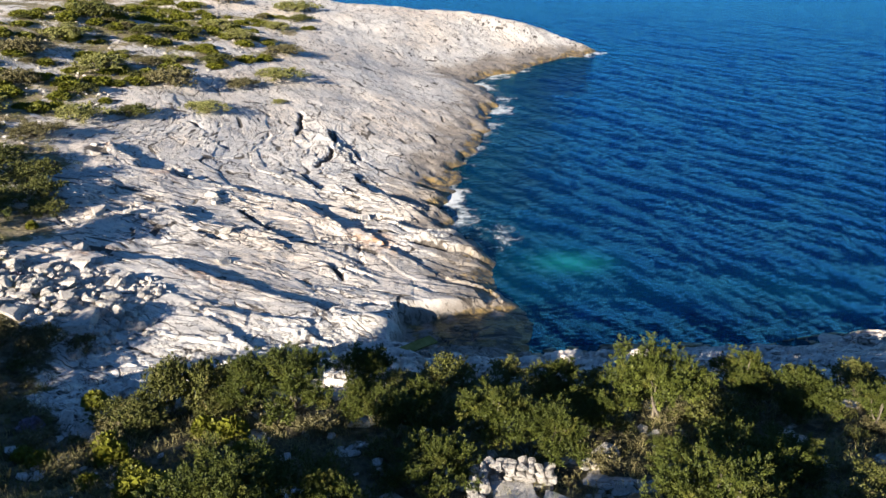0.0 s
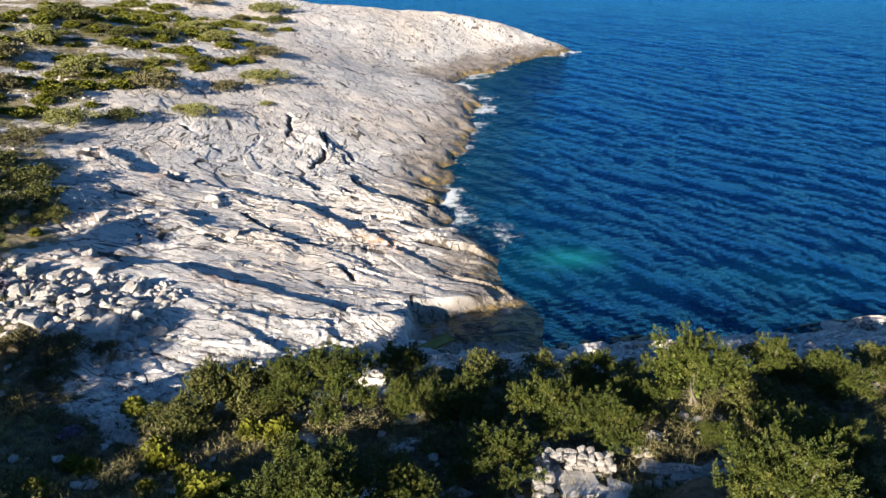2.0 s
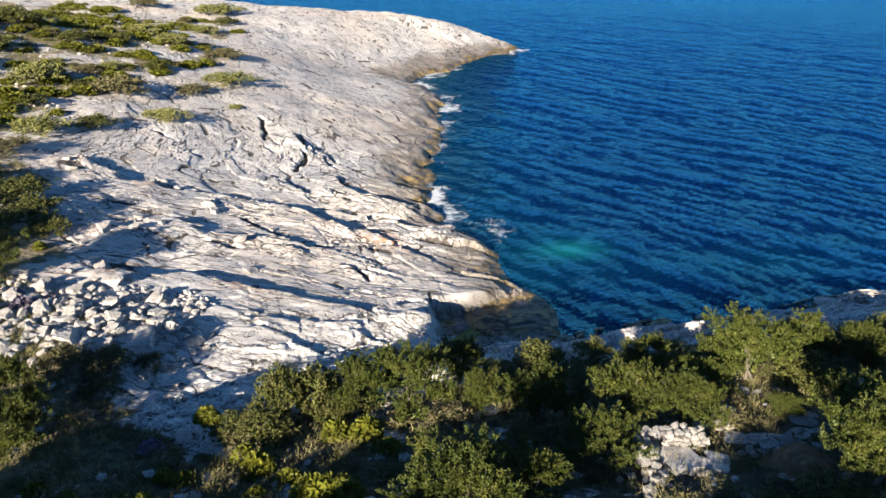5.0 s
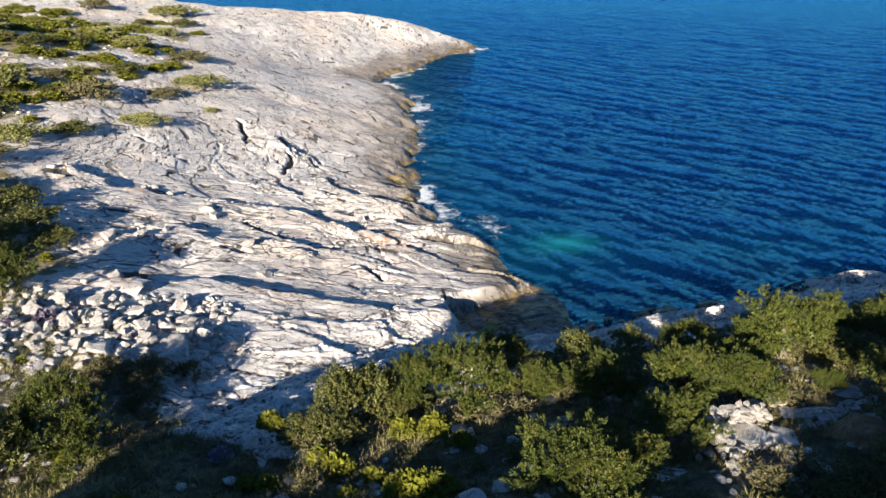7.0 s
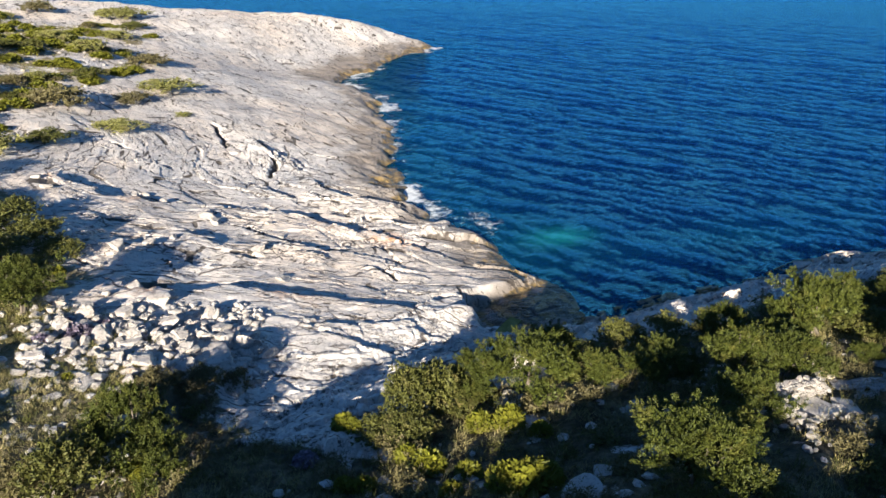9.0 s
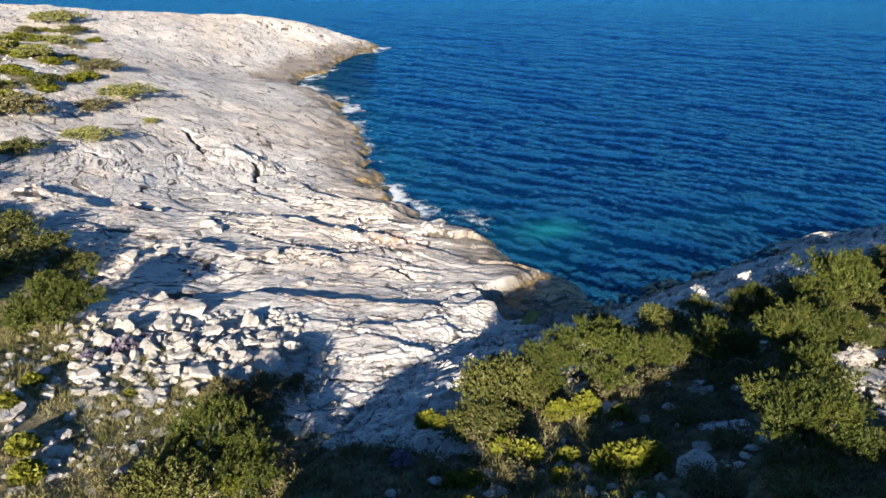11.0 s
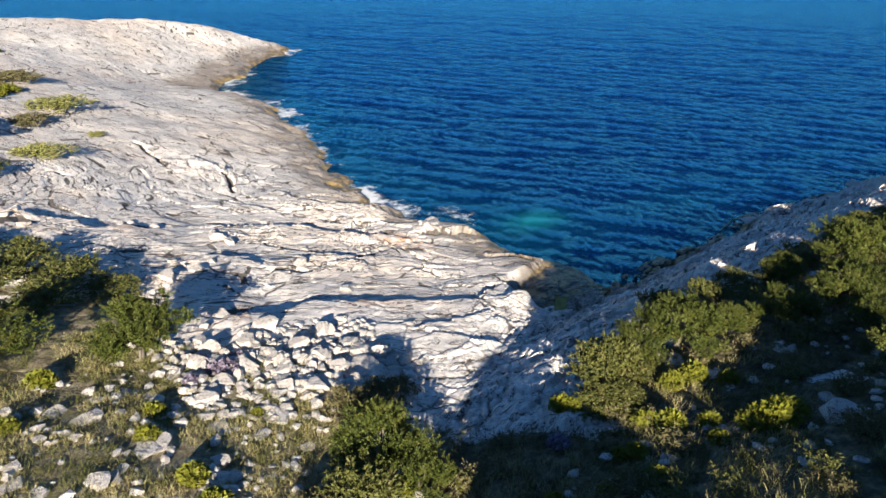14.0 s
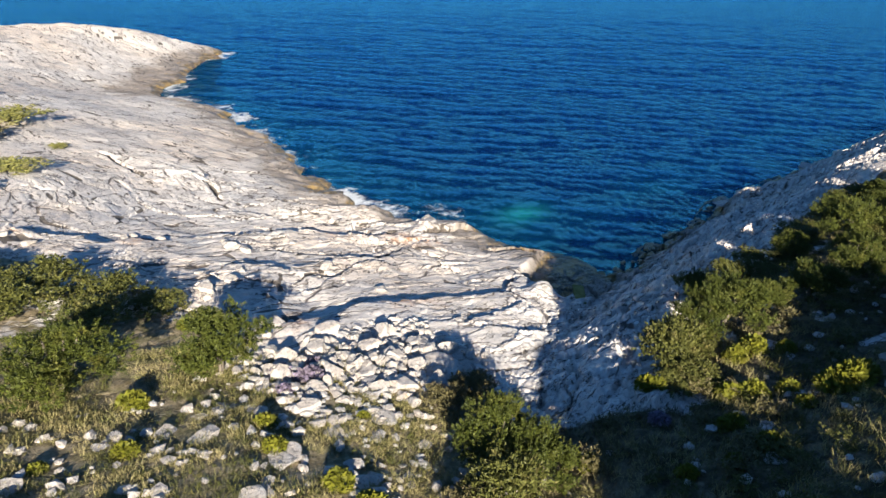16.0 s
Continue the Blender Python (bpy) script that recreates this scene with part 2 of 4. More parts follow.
def ledges(u, v, seed0=0):
    """Bedding steps, each one climbing gently and then breaking off."""
    out = 0
    for wave, high, seed in ((7.0, 0.35, 3), (3.1, 0.23, 8), (1.3, 0.085, 13)):
        _, joint = cells(u / (0.50 * wave), v / (0.30 * wave), seed + 4 + seed0)
        w = v + 0.9 * wave * fbm(u / (5.0 * wave), v / (3.0 * wave), 2, seed + seed0) + 0.34 * wave * (joint - 0.5)
        k = w / wave
        f = k - np.floor(k)
        cut = 0.13 / wave
        tooth = np.where(f < 1 - cut, (f / (1 - cut)) ** 1.05, (1 - f) / cut) - 0.4
        run = smooth(-0.15, 0.45, gnoise(u / (2.2 * wave), np.floor(k) * 7.31, seed + 2 + seed0))
        out = out + high * run * tooth
    return out


GROUND_FIELDS = {}


def ground_height(x, y):
    plan = ground_plan(x, y)
    z, inland, s = plan
    soil = scrub(x, y, plan)
    step_z, rust, dark = breaks(x, y)
    joint_z, slot = joints(x, y)
    tame = smooth(36, 50, y)
    north = smooth(0.6, -0.6, s)
    wx, wy = x + 0.5 * gnoise(x * 0.5, y * 0.5, 70), y + 0.5 * gnoise(x * 0.5, y * 0.5, 71)
    u, v = bedding(wx, wy)
    rough = smooth(-1.5, 1.2, inland) * (1 - 0.72 * soil)
    shape = (0.24 * fbm(x * 0.13, y * 0.13, 2, 1) + 0.05 * fbm(x * 0.45, y * 0.45, 2, 2)) * smooth(0, 5, inland)
    steps = ledges(u, v) * north * (1 - 0.8 * tame) + (1 - north) * 0.3 * ledges(0.7 * x + 0.6 * y + 11, 0.7 * y - 0.6 * x - 7, 100)
    gap, who = cells(u * 0.30, v * 0.80, 21)
    gap2, who2 = cells(u * 1.0, v * 2.2, 22)
    gap3, who3 = cells(u * 2.8, v * 4.5, 23)
    broken = np.maximum(0.4 * smooth(0.05, 0.6, fbm(x * 0.16, y * 0.16, 2, 60)), 0.6 * (1 - north)) * (1 - 0.6 * tame)
    rubbly = smooth(2.6, 0.6, -s) * smooth(3, 6, inland) * north
    broken = np.maximum(broken, 0.2 * rubbly)
    blocks = (who - 0.5) * 0.11 - 0.09 * smooth(0.07, 0.0, gap) * (0.25 + 0.75 * broken)
    amount = north * (0.35 + 0.65 * smooth(-0.5, 0.3, fbm(x * 0.12, y * 0.12, 2, 168))) * (1 - 0.8 * soil) * smooth(0.3, 1.5, inland)
    long_nicks, short_nicks = nicks(u, v, 1.9, 0.75, 0.50, 160), nicks(u + 3.1, v + 1.7, 0.9, 0.42, 0.50, 165)
    pitted = (0.05 * long_nicks + 0.03 * short_nicks) * amount
    cracked = smooth(0.07, 0.02, gap) * smooth(0.0, 0.5, fbm(x * 0.5, y * 0.5, 2, 61)) * north
    GROUND_FIELDS.update(soil=soil, rust=rust, crevice_shade=np.clip(np.maximum(np.maximum(dark, slot), np.maximum(np.maximum(long_nicks, 0.8 * short_nicks) * amount, 0.8 * cracked)), 0, 1))
    blocks = blocks + ((who2 - 0.5) * 0.10 - 0.07 * smooth(0.06, 0.0, gap2)) * broken
    blocks = blocks + (who3 - 0.5) * 0.05 * broken
    rugged = np.maximum(0.25 * smooth(-1.4, -0.2, s) * smooth(2, 5, inland), smooth(-0.2, 0.6, s)) * smooth(7.5, 5.5, s) * smooth(60, 40, x)
    gap4, who4 = cells(0.62 * (x + 0.35 * y) + 0.2 * gnoise(x, y, 75), 1.05 * (y - 0.35 * x), 24)
    gap5, who5 = cells(1.9 * (x + 0.3 * y), 2.4 * (y - 0.3 * x), 25)
    blocks = blocks + rugged * ((who4 - 0.5) * 0.26 - 0.26 * smooth(0.10, 0.0, gap4) + (who5 - 0.5) * 0.16 - 0.10 * smooth(0.12, 0.0, gap5))
    fine = 0.018 * fbm(u * 0.8, v * 2.6, 4, 30)
    crisp = 0.010 * fbm(x * 4.0, y * 4.0, 2, 35)
    return z + shape + rough * (steps + step_z + joint_z - pitted + (1 - 0.75 * tame) * blocks + (1 - 0.3 * tame) * fine) + (1 - 0.5 * tame) * crisp

# ---- materials ----
class Nodes:
    """A short way to wire a material."""

    def __init__(self, name):
        self.mat = bpy.data.materials.new(name)
        self.mat.use_nodes = True
        self.tree = self.mat.node_tree
        self.n, self.l = self.tree.nodes, self.tree.links
        self.bsdf = self.n["Principled BSDF"]

    def put(self, socket, value):
        if isinstance(value, bpy.types.NodeSocket):
            self.l.new(value, socket)
        else:
            socket.default_value = value

    def noise(self, scale, detail=4.0, rough=0.55, vector=None, out="Fac"):
        t = self.n.new("ShaderNodeTexNoise")
        t.inputs["Scale"].default_value, t.inputs["Detail"].default_value, t.inputs["Roughness"].default_value = scale, detail, rough
        if vector is not None:
            self.l.new(vector, t.inputs["Vector"])
        return t.outputs[out]

    def voronoi(self, scale, vector=None, feature="F1", out="Distance"):
        t = self.n.new("ShaderNodeTexVoronoi")
        t.feature = feature
        t.inputs["Scale"].default_value = scale
        if vector is not None:
            self.l.new(vector, t.inputs["Vector"])
        return t.outputs[out]

    def place(self):
        return self.n.new("ShaderNodeNewGeometry").outputs["Position"]

    def obj(self):
        return self.n.new("ShaderNodeTexCoord").outputs["Object"]

    def mapped(self, vector, scale=(1, 1, 1), turn=(0, 0, 0)):
        t = self.n.new("ShaderNodeMapping")
        self.l.new(vector, t.inputs["Vector"])
        t.inputs["Scale"].default_value, t.inputs["Rotation"].default_value = scale, turn
        return t.outputs[0]

    def math(self, op, a, b=0.0, clamp=False):
        t = self.n.new("ShaderNodeMath")
        t.operation, t.use_clamp = op, clamp
        self.put(t.inputs[0], a)
        self.put(t.inputs[1], b)
        return t.outputs[0]

    def step(self, x, a, b, lo=0.0, hi=1.0):
        t = self.n.new("ShaderNodeMapRange")
        t.interpolation_type = "SMOOTHSTEP"
        self.put(t.inputs["Value"], x)
        for k, v in zip(("From Min", "From Max", "To Min", "To Max"), (a, b, lo, hi)):
            self.put(t.inputs[k], v)
        return t.outputs[0]

    def mix(self, fac, a, b, blend="MIX"):
        t = self.n.new("ShaderNodeMix")
        t.data_type, t.blend_type = "RGBA", blend
        self.put(t.inputs[0], fac)
        for s, v in ((t.inputs[6], a), (t.inputs[7], b)):
            self.put(s, v if isinstance(v, bpy.types.NodeSocket) else (*v, 1.0))
        return t.outputs[2]

    def attr(self, name):
        t = self.n.new("ShaderNodeAttribute")
        t.attribute_name = name
        return t.outputs["Fac"]

    def xyz(self, vector):
        t = self.n.new("ShaderNodeSeparateXYZ")
        self.l.new(vector, t.inputs[0])
        return t.outputs

    def random(self, island=False):
        if island:
            return self.n.new("ShaderNodeNewGeometry").outputs["Random Per Island"]
        return self.n.new("ShaderNodeObjectInfo").outputs["Random"]

    def bump(self, height, strength=0.5, distance=0.02, normal=None):
        t = self.n.new("ShaderNodeBump")
        t.inputs["Strength"].default_value, t.inputs["Distance"].default_value = strength, distance
        self.l.new(height, t.inputs["Height"])
        if normal is not None:
            self.l.new(normal, t.inputs["Normal"])
        return t.outputs[0]

    def done(self, color, rough=0.8, normal=None, spec=0.3):
        self.put(self.bsdf.inputs["Base Color"], color if isinstance(color, bpy.types.NodeSocket) else (*color, 1.0))
        self.put(self.bsdf.inputs["Roughness"], rough)
        self.bsdf.inputs["Specular IOR Level"].default_value = spec
        if normal is not None:
            self.l.new(normal, self.bsdf.inputs["Normal"])
        return self.mat


def limestone(g, p):
    """Weathered pale limestone: cream and grey patches, streaks along the bedding, pits and hairline cracks."""
    join = g.n.new("ShaderNodeCombineXYZ")
    g.l.new(g.attr("bed_u"), join.inputs[0])
    g.l.new(g.attr("bed_v"), join.inputs[1])
    bent = g.n.new("ShaderNodeVectorMath")
    bent.operation = "MULTIPLY_ADD"
    g.l.new(g.noise(0.7, 3, 0.5, p, "Color"), bent.inputs[0])
    bent.inputs[1].default_value = (0.9, 0.9, 0.9)
    g.l.new(join.outputs[0], bent.inputs[2])
    q = bent.outputs[0]
    bed = g.mapped(q, (0.45, 2.2, 3.0))
    big = g.noise(0.16, 3, 0.5, p)
    streak = g.noise(1.1, 7, 0.65, bed)
    pits = g.noise(7.0, 6, 0.7, p)
    grain = g.noise(38.0, 3, 0.6, p)
    c = g.mix(g.step(big, 0.36, 0.64), (0.74, 0.64, 0.535), (0.70, 0.665, 0.615))
    c = g.mix(g.step(streak, 0.34, 0.56), (0.59, 0.55, 0.505), c)
    c = g.mix(g.step(pits, 0.30, 0.46), (0.36, 0.33, 0.295), c)
    c = g.mix(g.step(g.noise(0.5, 5, 0.65, p), 0.53, 0.70, 0, 0.6), c, (0.44, 0.435, 0.42))
    c = g.mix(g.step(g.noise(2.2, 4, 0.6, p), 0.60, 0.72, 0, 0.5), c, (0.76, 0.73, 0.68))
    c = g.mix(g.step(g.noise(17.0, 3, 0.65, p), 0.36, 0.5, 0.45, 0), c, (0.40, 0.375, 0.345))
    crack = g.step(g.voronoi(0.42, bed, "DISTANCE_TO_EDGE"), 0.004, 0.024)
    crack2 = g.step(g.voronoi(1.5, g.mapped(q, (0.5, 1.6, 2.0)), "DISTANCE_TO_EDGE"), 0.005, 0.04)
    crack2 = g.math("MAXIMUM", crack2, g.step(g.noise(0.35, 3, 0.5, p), 0.62, 0.54))
    lines = g.math("MAXIMUM", g.math("MINIMUM", crack, crack2), g.step(g.noise(1.3, 4, 0.6, p), 0.46, 0.60))
    wisp = g.noise(1.0, 5, 0.62, g.mapped(q, (0.38, 2.4, 2.0)))
    gapped = g.step(g.noise(0.9, 3, 0.5, p), 0.50, 0.42)
    wisps = g.math("MAXIMUM", g.step(g.math("ABSOLUTE", g.math("SUBTRACT", wisp, 0.5)), 0.002, 0.010), gapped)
    nick = g.noise(2.6, 4, 0.6, g.mapped(q, (0.45, 2.0, 2.0)))
    nicks = g.math("MAXIMUM", g.step(g.math("ABSOLUTE", g.math("SUBTRACT", nick, 0.46)), 0.002, 0.013), g.step(g.noise(1.6, 3, 0.5, p), 0.55, 0.47))
    lines = g.math("MINIMUM", lines, g.math("MINIMUM", wisps, nicks))
    c = g.mix(lines, (0.15, 0.13, 0.115), c)
    h = g.math("ADD", g.math("MULTIPLY", pits, 0.4), g.math("ADD", g.math("MULTIPLY", streak, 0.12), g.math("MULTIPLY", grain, 0.12)))
    return c, g.math("ADD", h, g.math("MULTIPLY", lines, 1.1))


def make_ground():
    g = Nodes("ground_limestone")
    p = g.place()
    c, h = limestone(g, p)
    z = g.xyz(p)[2]
    wob = g.noise(0.55, 5, 0.65, p)
    # tide marks: ochre weed at the water, then a dark band of lichen
    level = g.math("SUBTRACT", z, g.math("MULTIPLY", g.math("SUBTRACT", wob, 0.5), 1.7))
    c = g.mix(g.step(level, 1.35, 0.60, 0, 0.70), c, (0.17, 0.135, 0.10))
    weed = g.mix(g.step(g.noise(1.7, 4, 0.6, p), 0.42, 0.6), (0.085, 0.068, 0.038), (0.30, 0.205, 0.075))
    c = g.mix(g.step(level, 0.46, 0.24, 0, 0.92), c, weed)
    c = g.mix(g.math("MULTIPLY", g.attr("rust"), g.step(g.noise(1.6, 5, 0.65, p), 0.36, 0.62)), c, (0.52, 0.29, 0.16))
    # near-black painted into cracks and slots, as the shade inside them
    slot = g.math("ADD", g.attr("crevice_shade"), g.math("MULTIPLY", g.math("SUBTRACT", g.noise(5.0, 3, 0.6, p), 0.5), 0.5))
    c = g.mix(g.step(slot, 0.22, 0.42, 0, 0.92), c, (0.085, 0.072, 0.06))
    soil = g.attr("soil")
    mottled = g.noise(1.3, 6, 0.68, p)
    earthy = g.step(g.math("ADD", soil, g.math("MULTIPLY", g.math("SUBTRACT", mottled, 0.5), 1.5)), 0.42, 0.62)
    earth = g.mix(g.step(g.noise(3.1, 5, 0.7, p), 0.32, 0.66), (0.13, 0.105, 0.055), (0.40, 0.33, 0.21))
    earth = g.mix(g.step(g.noise(0.9, 4, 0.6, p), 0.48, 0.66, 0, 0.6), earth, (0.10, 0.105, 0.035))
    # the slope's earth: leaf litter, with the shade between shrubs painted in
    earth = g.mix(g.math("MULTIPLY", g.attr("litter_shade"), g.step(g.noise(2.3, 4, 0.6, p), 0.35, 0.62, 1.0, 0.55)), earth, (0.045, 0.040, 0.022))
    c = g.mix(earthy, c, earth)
    n = g.bump(h, 0.9, 0.055)
    n = g.bump(g.noise(14.0, 5, 0.7, p), 0.5, 0.025, n)
    wet = g.step(level, 0.9, 0.1, 0.88, 0.35)
    return g.done(c, wet, n, 0.25)


def make_water():
    g = Nodes("sea_water")
    p = g.place()
    shore = g.attr("shore")
    # swell, wind waves and ripples, longer along their crests
    long_ = g.mapped(p, (1, 1, 1), (0, 0, radians(58)))
    short = g.mapped(p, (1, 1, 1), (0, 0, radians(40)))
    n = g.bump(g.noise(0.30, 3, 0.5, g.mapped(long_, (0.4, 1.3, 1))), 1.0, 0.05)
    n = g.bump(g.noise(1.5, 5, 0.6, g.mapped(long_, (0.32, 1.5, 1))), 1.0, 0.085, n)
    n = g.bump(g.noise(4.2, 6, 0.7, g.mapped(short, (0.42, 1.6, 1))), 1.0, 0.085, n)
    n = g.bump(g.noise(8.5, 3, 0.6, g.mapped(short, (0.5, 1.5, 1))), 1.0, 0.02, n)
    tint = g.math("ADD", shore, g.math("MULTIPLY", g.math("SUBTRACT", g.noise(0.2, 4, 0.6, p), 0.5), 9.0))
    c = g.mix(g.step(tint, 9.0, 0.0), (0.0001, 0.0038, 0.022), (0.0004, 0.017, 0.030))
    c = g.mix(g.attr("sandy"), c, (0.006, 0.13, 0.12))
    lace = g.noise(1.1, 8, 0.75, p)
    reach = g.math("SUBTRACT", g.math("ADD", g.attr("surf"), g.math("MULTIPLY", g.math("SUBTRACT", lace, 0.5), 2.6)), 0.0)
    foam = g.step(reach, 0.62, 1.25, 0, 0.8)
    c = g.mix(foam, c, (0.75, 0.78, 0.78))
    body = g.n.new("ShaderNodeBsdfDiffuse")
    g.l.new(c, body.inputs["Color"])
    g.l.new(n, body.inputs["Normal"])
    sheen = g.n.new("ShaderNodeBsdfGlossy")
    sheen.inputs["Color"].default_value = (0.15, 0.57, 0.98, 1.0)
    sheen.inputs["Roughness"].default_value = 0.05
    g.l.new(n, sheen.inputs["Normal"])
    edge = g.n.new("ShaderNodeFresnel")
    edge.inputs["IOR"].default_value = 1.33
    g.l.new(n, edge.inputs["Normal"])
    gloss = g.math("MULTIPLY", g.math("MINIMUM", g.math("MAXIMUM", g.math("SUBTRACT", g.math("MULTIPLY", edge.outputs[0], 1.5), 0.115), 0.012), 0.55), g.math("SUBTRACT", 1.0, foam))
    both = g.n.new("ShaderNodeMixShader")
    g.l.new(gloss, both.inputs[0])
    g.l.new(body.outputs[0], both.inputs[1])
    g.l.new(sheen.outputs[0], both.inputs[2])
    g.l.new(both.outputs[0], g.n["Material Output"].inputs["Surface"])
    g.n.remove(g.bsdf)
    return g.mat


def make_leaf(name, dark, light, tip, rough=0.6):
    g = Nodes(name)
    r = g.random(True)
    o = g.random()
    c = g.mix(r, dark, light)
    c = g.mix(g.step(g.noise(2.0, 3, 0.6, g.obj()), 0.5, 0.72, 0, 0.7), c, tip)
    c = g.mix(g.math("MULTIPLY", o, 0.35), c, dark)
    g.bsdf.inputs["Transmission Weight"].default_value = 0.0
    return g.done(c, rough, None, 0.25)


def make_bark(name, a, b):
    g = Nodes(name)
    o = g.obj()
    h = g.noise(9.0, 5, 0.6, g.mapped(o, (3, 3, 0.6)))
    return g.done(g.mix(h, a, b), 0.9, g.bump(h, 0.8, 0.02), 0.1)


def make_stone():
    g = Nodes("loose_limestone")
    o = g.obj()
    r = g.random()
    pits = g.noise(6.0, 6, 0.7, o)
    c = g.mix(g.step(g.noise(1.2, 4, 0.6, o), 0.4, 0.62), (0.57, 0.505, 0.43), (0.55, 0.525, 0.49))
    c = g.mix(g.math("MULTIPLY", r, 0.55), c, (0.45, 0.43, 0.40))
    c = g.mix(g.step(pits, 0.36, 0.50), (0.27, 0.25, 0.23), c)
    c = g.mix(g.step(g.noise(15.0, 3, 0.6, o), 0.38, 0.50, 0.35, 0), c, (0.36, 0.33, 0.30))
    c = g.mix(g.step(g.noise(2.0, 3, 0.5, o), 0.66, 0.76, 0, 0.6), c, (0.52, 0.36, 0.22))
    return g.done(c, 0.9, g.bump(g.math("ADD", pits, g.math("MULTIPLY", g.noise(30, 3, 0.6, o), 0.3)), 0.9, 0.06), 0.2)


GROUND, WATER, STONE = make_ground(), make_water(), make_stone()
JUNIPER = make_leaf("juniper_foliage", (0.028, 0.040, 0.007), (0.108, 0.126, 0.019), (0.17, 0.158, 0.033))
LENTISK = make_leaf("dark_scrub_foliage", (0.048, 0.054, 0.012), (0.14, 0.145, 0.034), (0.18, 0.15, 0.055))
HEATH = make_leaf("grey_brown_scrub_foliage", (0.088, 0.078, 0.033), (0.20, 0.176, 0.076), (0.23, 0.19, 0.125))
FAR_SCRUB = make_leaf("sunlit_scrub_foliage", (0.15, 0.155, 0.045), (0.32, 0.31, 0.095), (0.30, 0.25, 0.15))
SPURGE = make_leaf("spurge_foliage", (0.10, 0.11, 0.012), (0.205, 0.205, 0.02), (0.24, 0.22, 0.03))
STRAW = make_leaf("dry_grass_blades", (0.22, 0.19, 0.075), (0.43, 0.37, 0.18), (0.26, 0.28, 0.08))
VIOLET = make_leaf("violet_heather_flowers", (0.12, 0.10, 0.12), (0.30, 0.25, 0.36), (0.20, 0.17, 0.12))
BARK = make_bark("grey_bark", (0.10, 0.08, 0.06), (0.24, 0.21, 0.17))


def make_concrete():
    g = Nodes("weathered_concrete")
    o = g.obj()
    n = g.noise(2.5, 6, 0.65, o)
    c = g.mix(g.step(n, 0.35, 0.65), (0.50, 0.46, 0.41), (0.70, 0.66, 0.60))
    c = g.mix(g.step(g.noise(7.0, 4, 0.6, o), 0.58, 0.70, 0, 0.6), c, (0.22, 0.20, 0.17))
    return g.done(c, 0.9, g.bump(g.noise(12.0, 6, 0.7, o), 0.8, 0.05), 0.2)


def make_plain(name, a, b, scale=4.0, rough=0.85):
    g = Nodes(name)
    o = g.obj()
    n = g.noise(scale, 6, 0.65, o)
    return g.done(g.mix(g.step(n, 0.3, 0.7), a, b), rough, g.bump(n, 0.6, 0.03), 0.2)


CONCRETE = make_concrete()
EARTH = make_plain("reddish_brown_earth", (0.13, 0.075, 0.04), (0.27, 0.165, 0.09), 6.0)
BOARD = make_plain("olive_stained_board", (0.16, 0.145, 0.035), (0.25, 0.225, 0.07), 3.0)
TWIG = make_plain("bleached_dead_wood", (0.24, 0.22, 0.20), (0.42, 0.39, 0.36), 9.0)

# ---- ground and sea ----
def spaced(stops):
    """Coordinates whose step changes from stop to stop: (place, step) pairs."""
    out = [stops[0][0]]
    for (a, sa), (b, sb) in zip(stops, stops[1:]):
        while out[-1] < b - 1e-6:
            k = min(max((out[-1] - a) / (b - a), 0), 1)
            out.append(min(out[-1] + sa * (sb / sa) ** k, b))
    return np.array(out)


def sheet(name, xs, ys, height, material, fields):
    """One mesh over a grid of coordinates, with a value of each field at every vertex."""
    gx, gy = np.meshgrid(xs, ys)
    x, y = gx.ravel(), gy.ravel()
    me = bpy.data.meshes.new(name)
    nx, ny = len(xs), len(ys)
    me.vertices.add(nx * ny)
    me.vertices.foreach_set("co", np.stack([x, y, height(x, y)], 1).astype(np.float32).ravel())
    i = (np.arange(ny - 1)[:, None] * nx + np.arange(nx - 1)[None, :]).ravel()
    quads = np.stack([i, i + 1, i + nx + 1, i + nx], 1).astype(np.int32)
    me.loops.add(quads.size)
    me.loops.foreach_set("vertex_index", quads.ravel())
    me.polygons.add(len(quads))
    me.polygons.foreach_set("loop_start", np.arange(0, quads.size, 4, dtype=np.int32))
    me.update(calc_edges=True)
    for key, values in fields(x, y).items():
        me.attributes.new(key, "FLOAT", "POINT").data.foreach_set("value", values.astype(np.float32))
    me.materials.append(material)
    me.polygons.foreach_set("use_smooth", np.zeros(len(quads), dtype=bool))
    me.validate()
    return new(name, me)


XS = spaced([(-3000, 900), (-120, 12), (-45, 0.7), (-26, 0.25), (-17, 0.10), (4, 0.10), (9, 0.16), (24, 0.3), (48, 1.0), (120, 12), (3000, 900)])
YS = spaced([(-3000, 900), (-90, 12), (-10, 1.5), (7, 0.2), (10, 0.12), (17, 0.092), (31, 0.095), (45, 0.12), (60, 0.19), (78, 0.30), (103, 0.5), (125, 3), (200, 20), (3000, 900)])
ground = tagged(sheet("ground", XS, YS, ground_height, GROUND, lambda x, y: dict(GROUND_FIELDS, litter_shade=smooth(-13.8, -12.3, x) * smooth(18.0, 16.5, y), bed_u=bedding(x, y)[0], bed_v=bedding(x, y)[1])),
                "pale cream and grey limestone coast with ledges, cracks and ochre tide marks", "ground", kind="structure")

GZ = np.empty(len(ground.data.vertices) * 3, dtype=np.float32)
ground.data.vertices.foreach_get("co", GZ)
GZ = GZ.reshape(len(YS), len(XS), 3)[:, :, 2].copy()


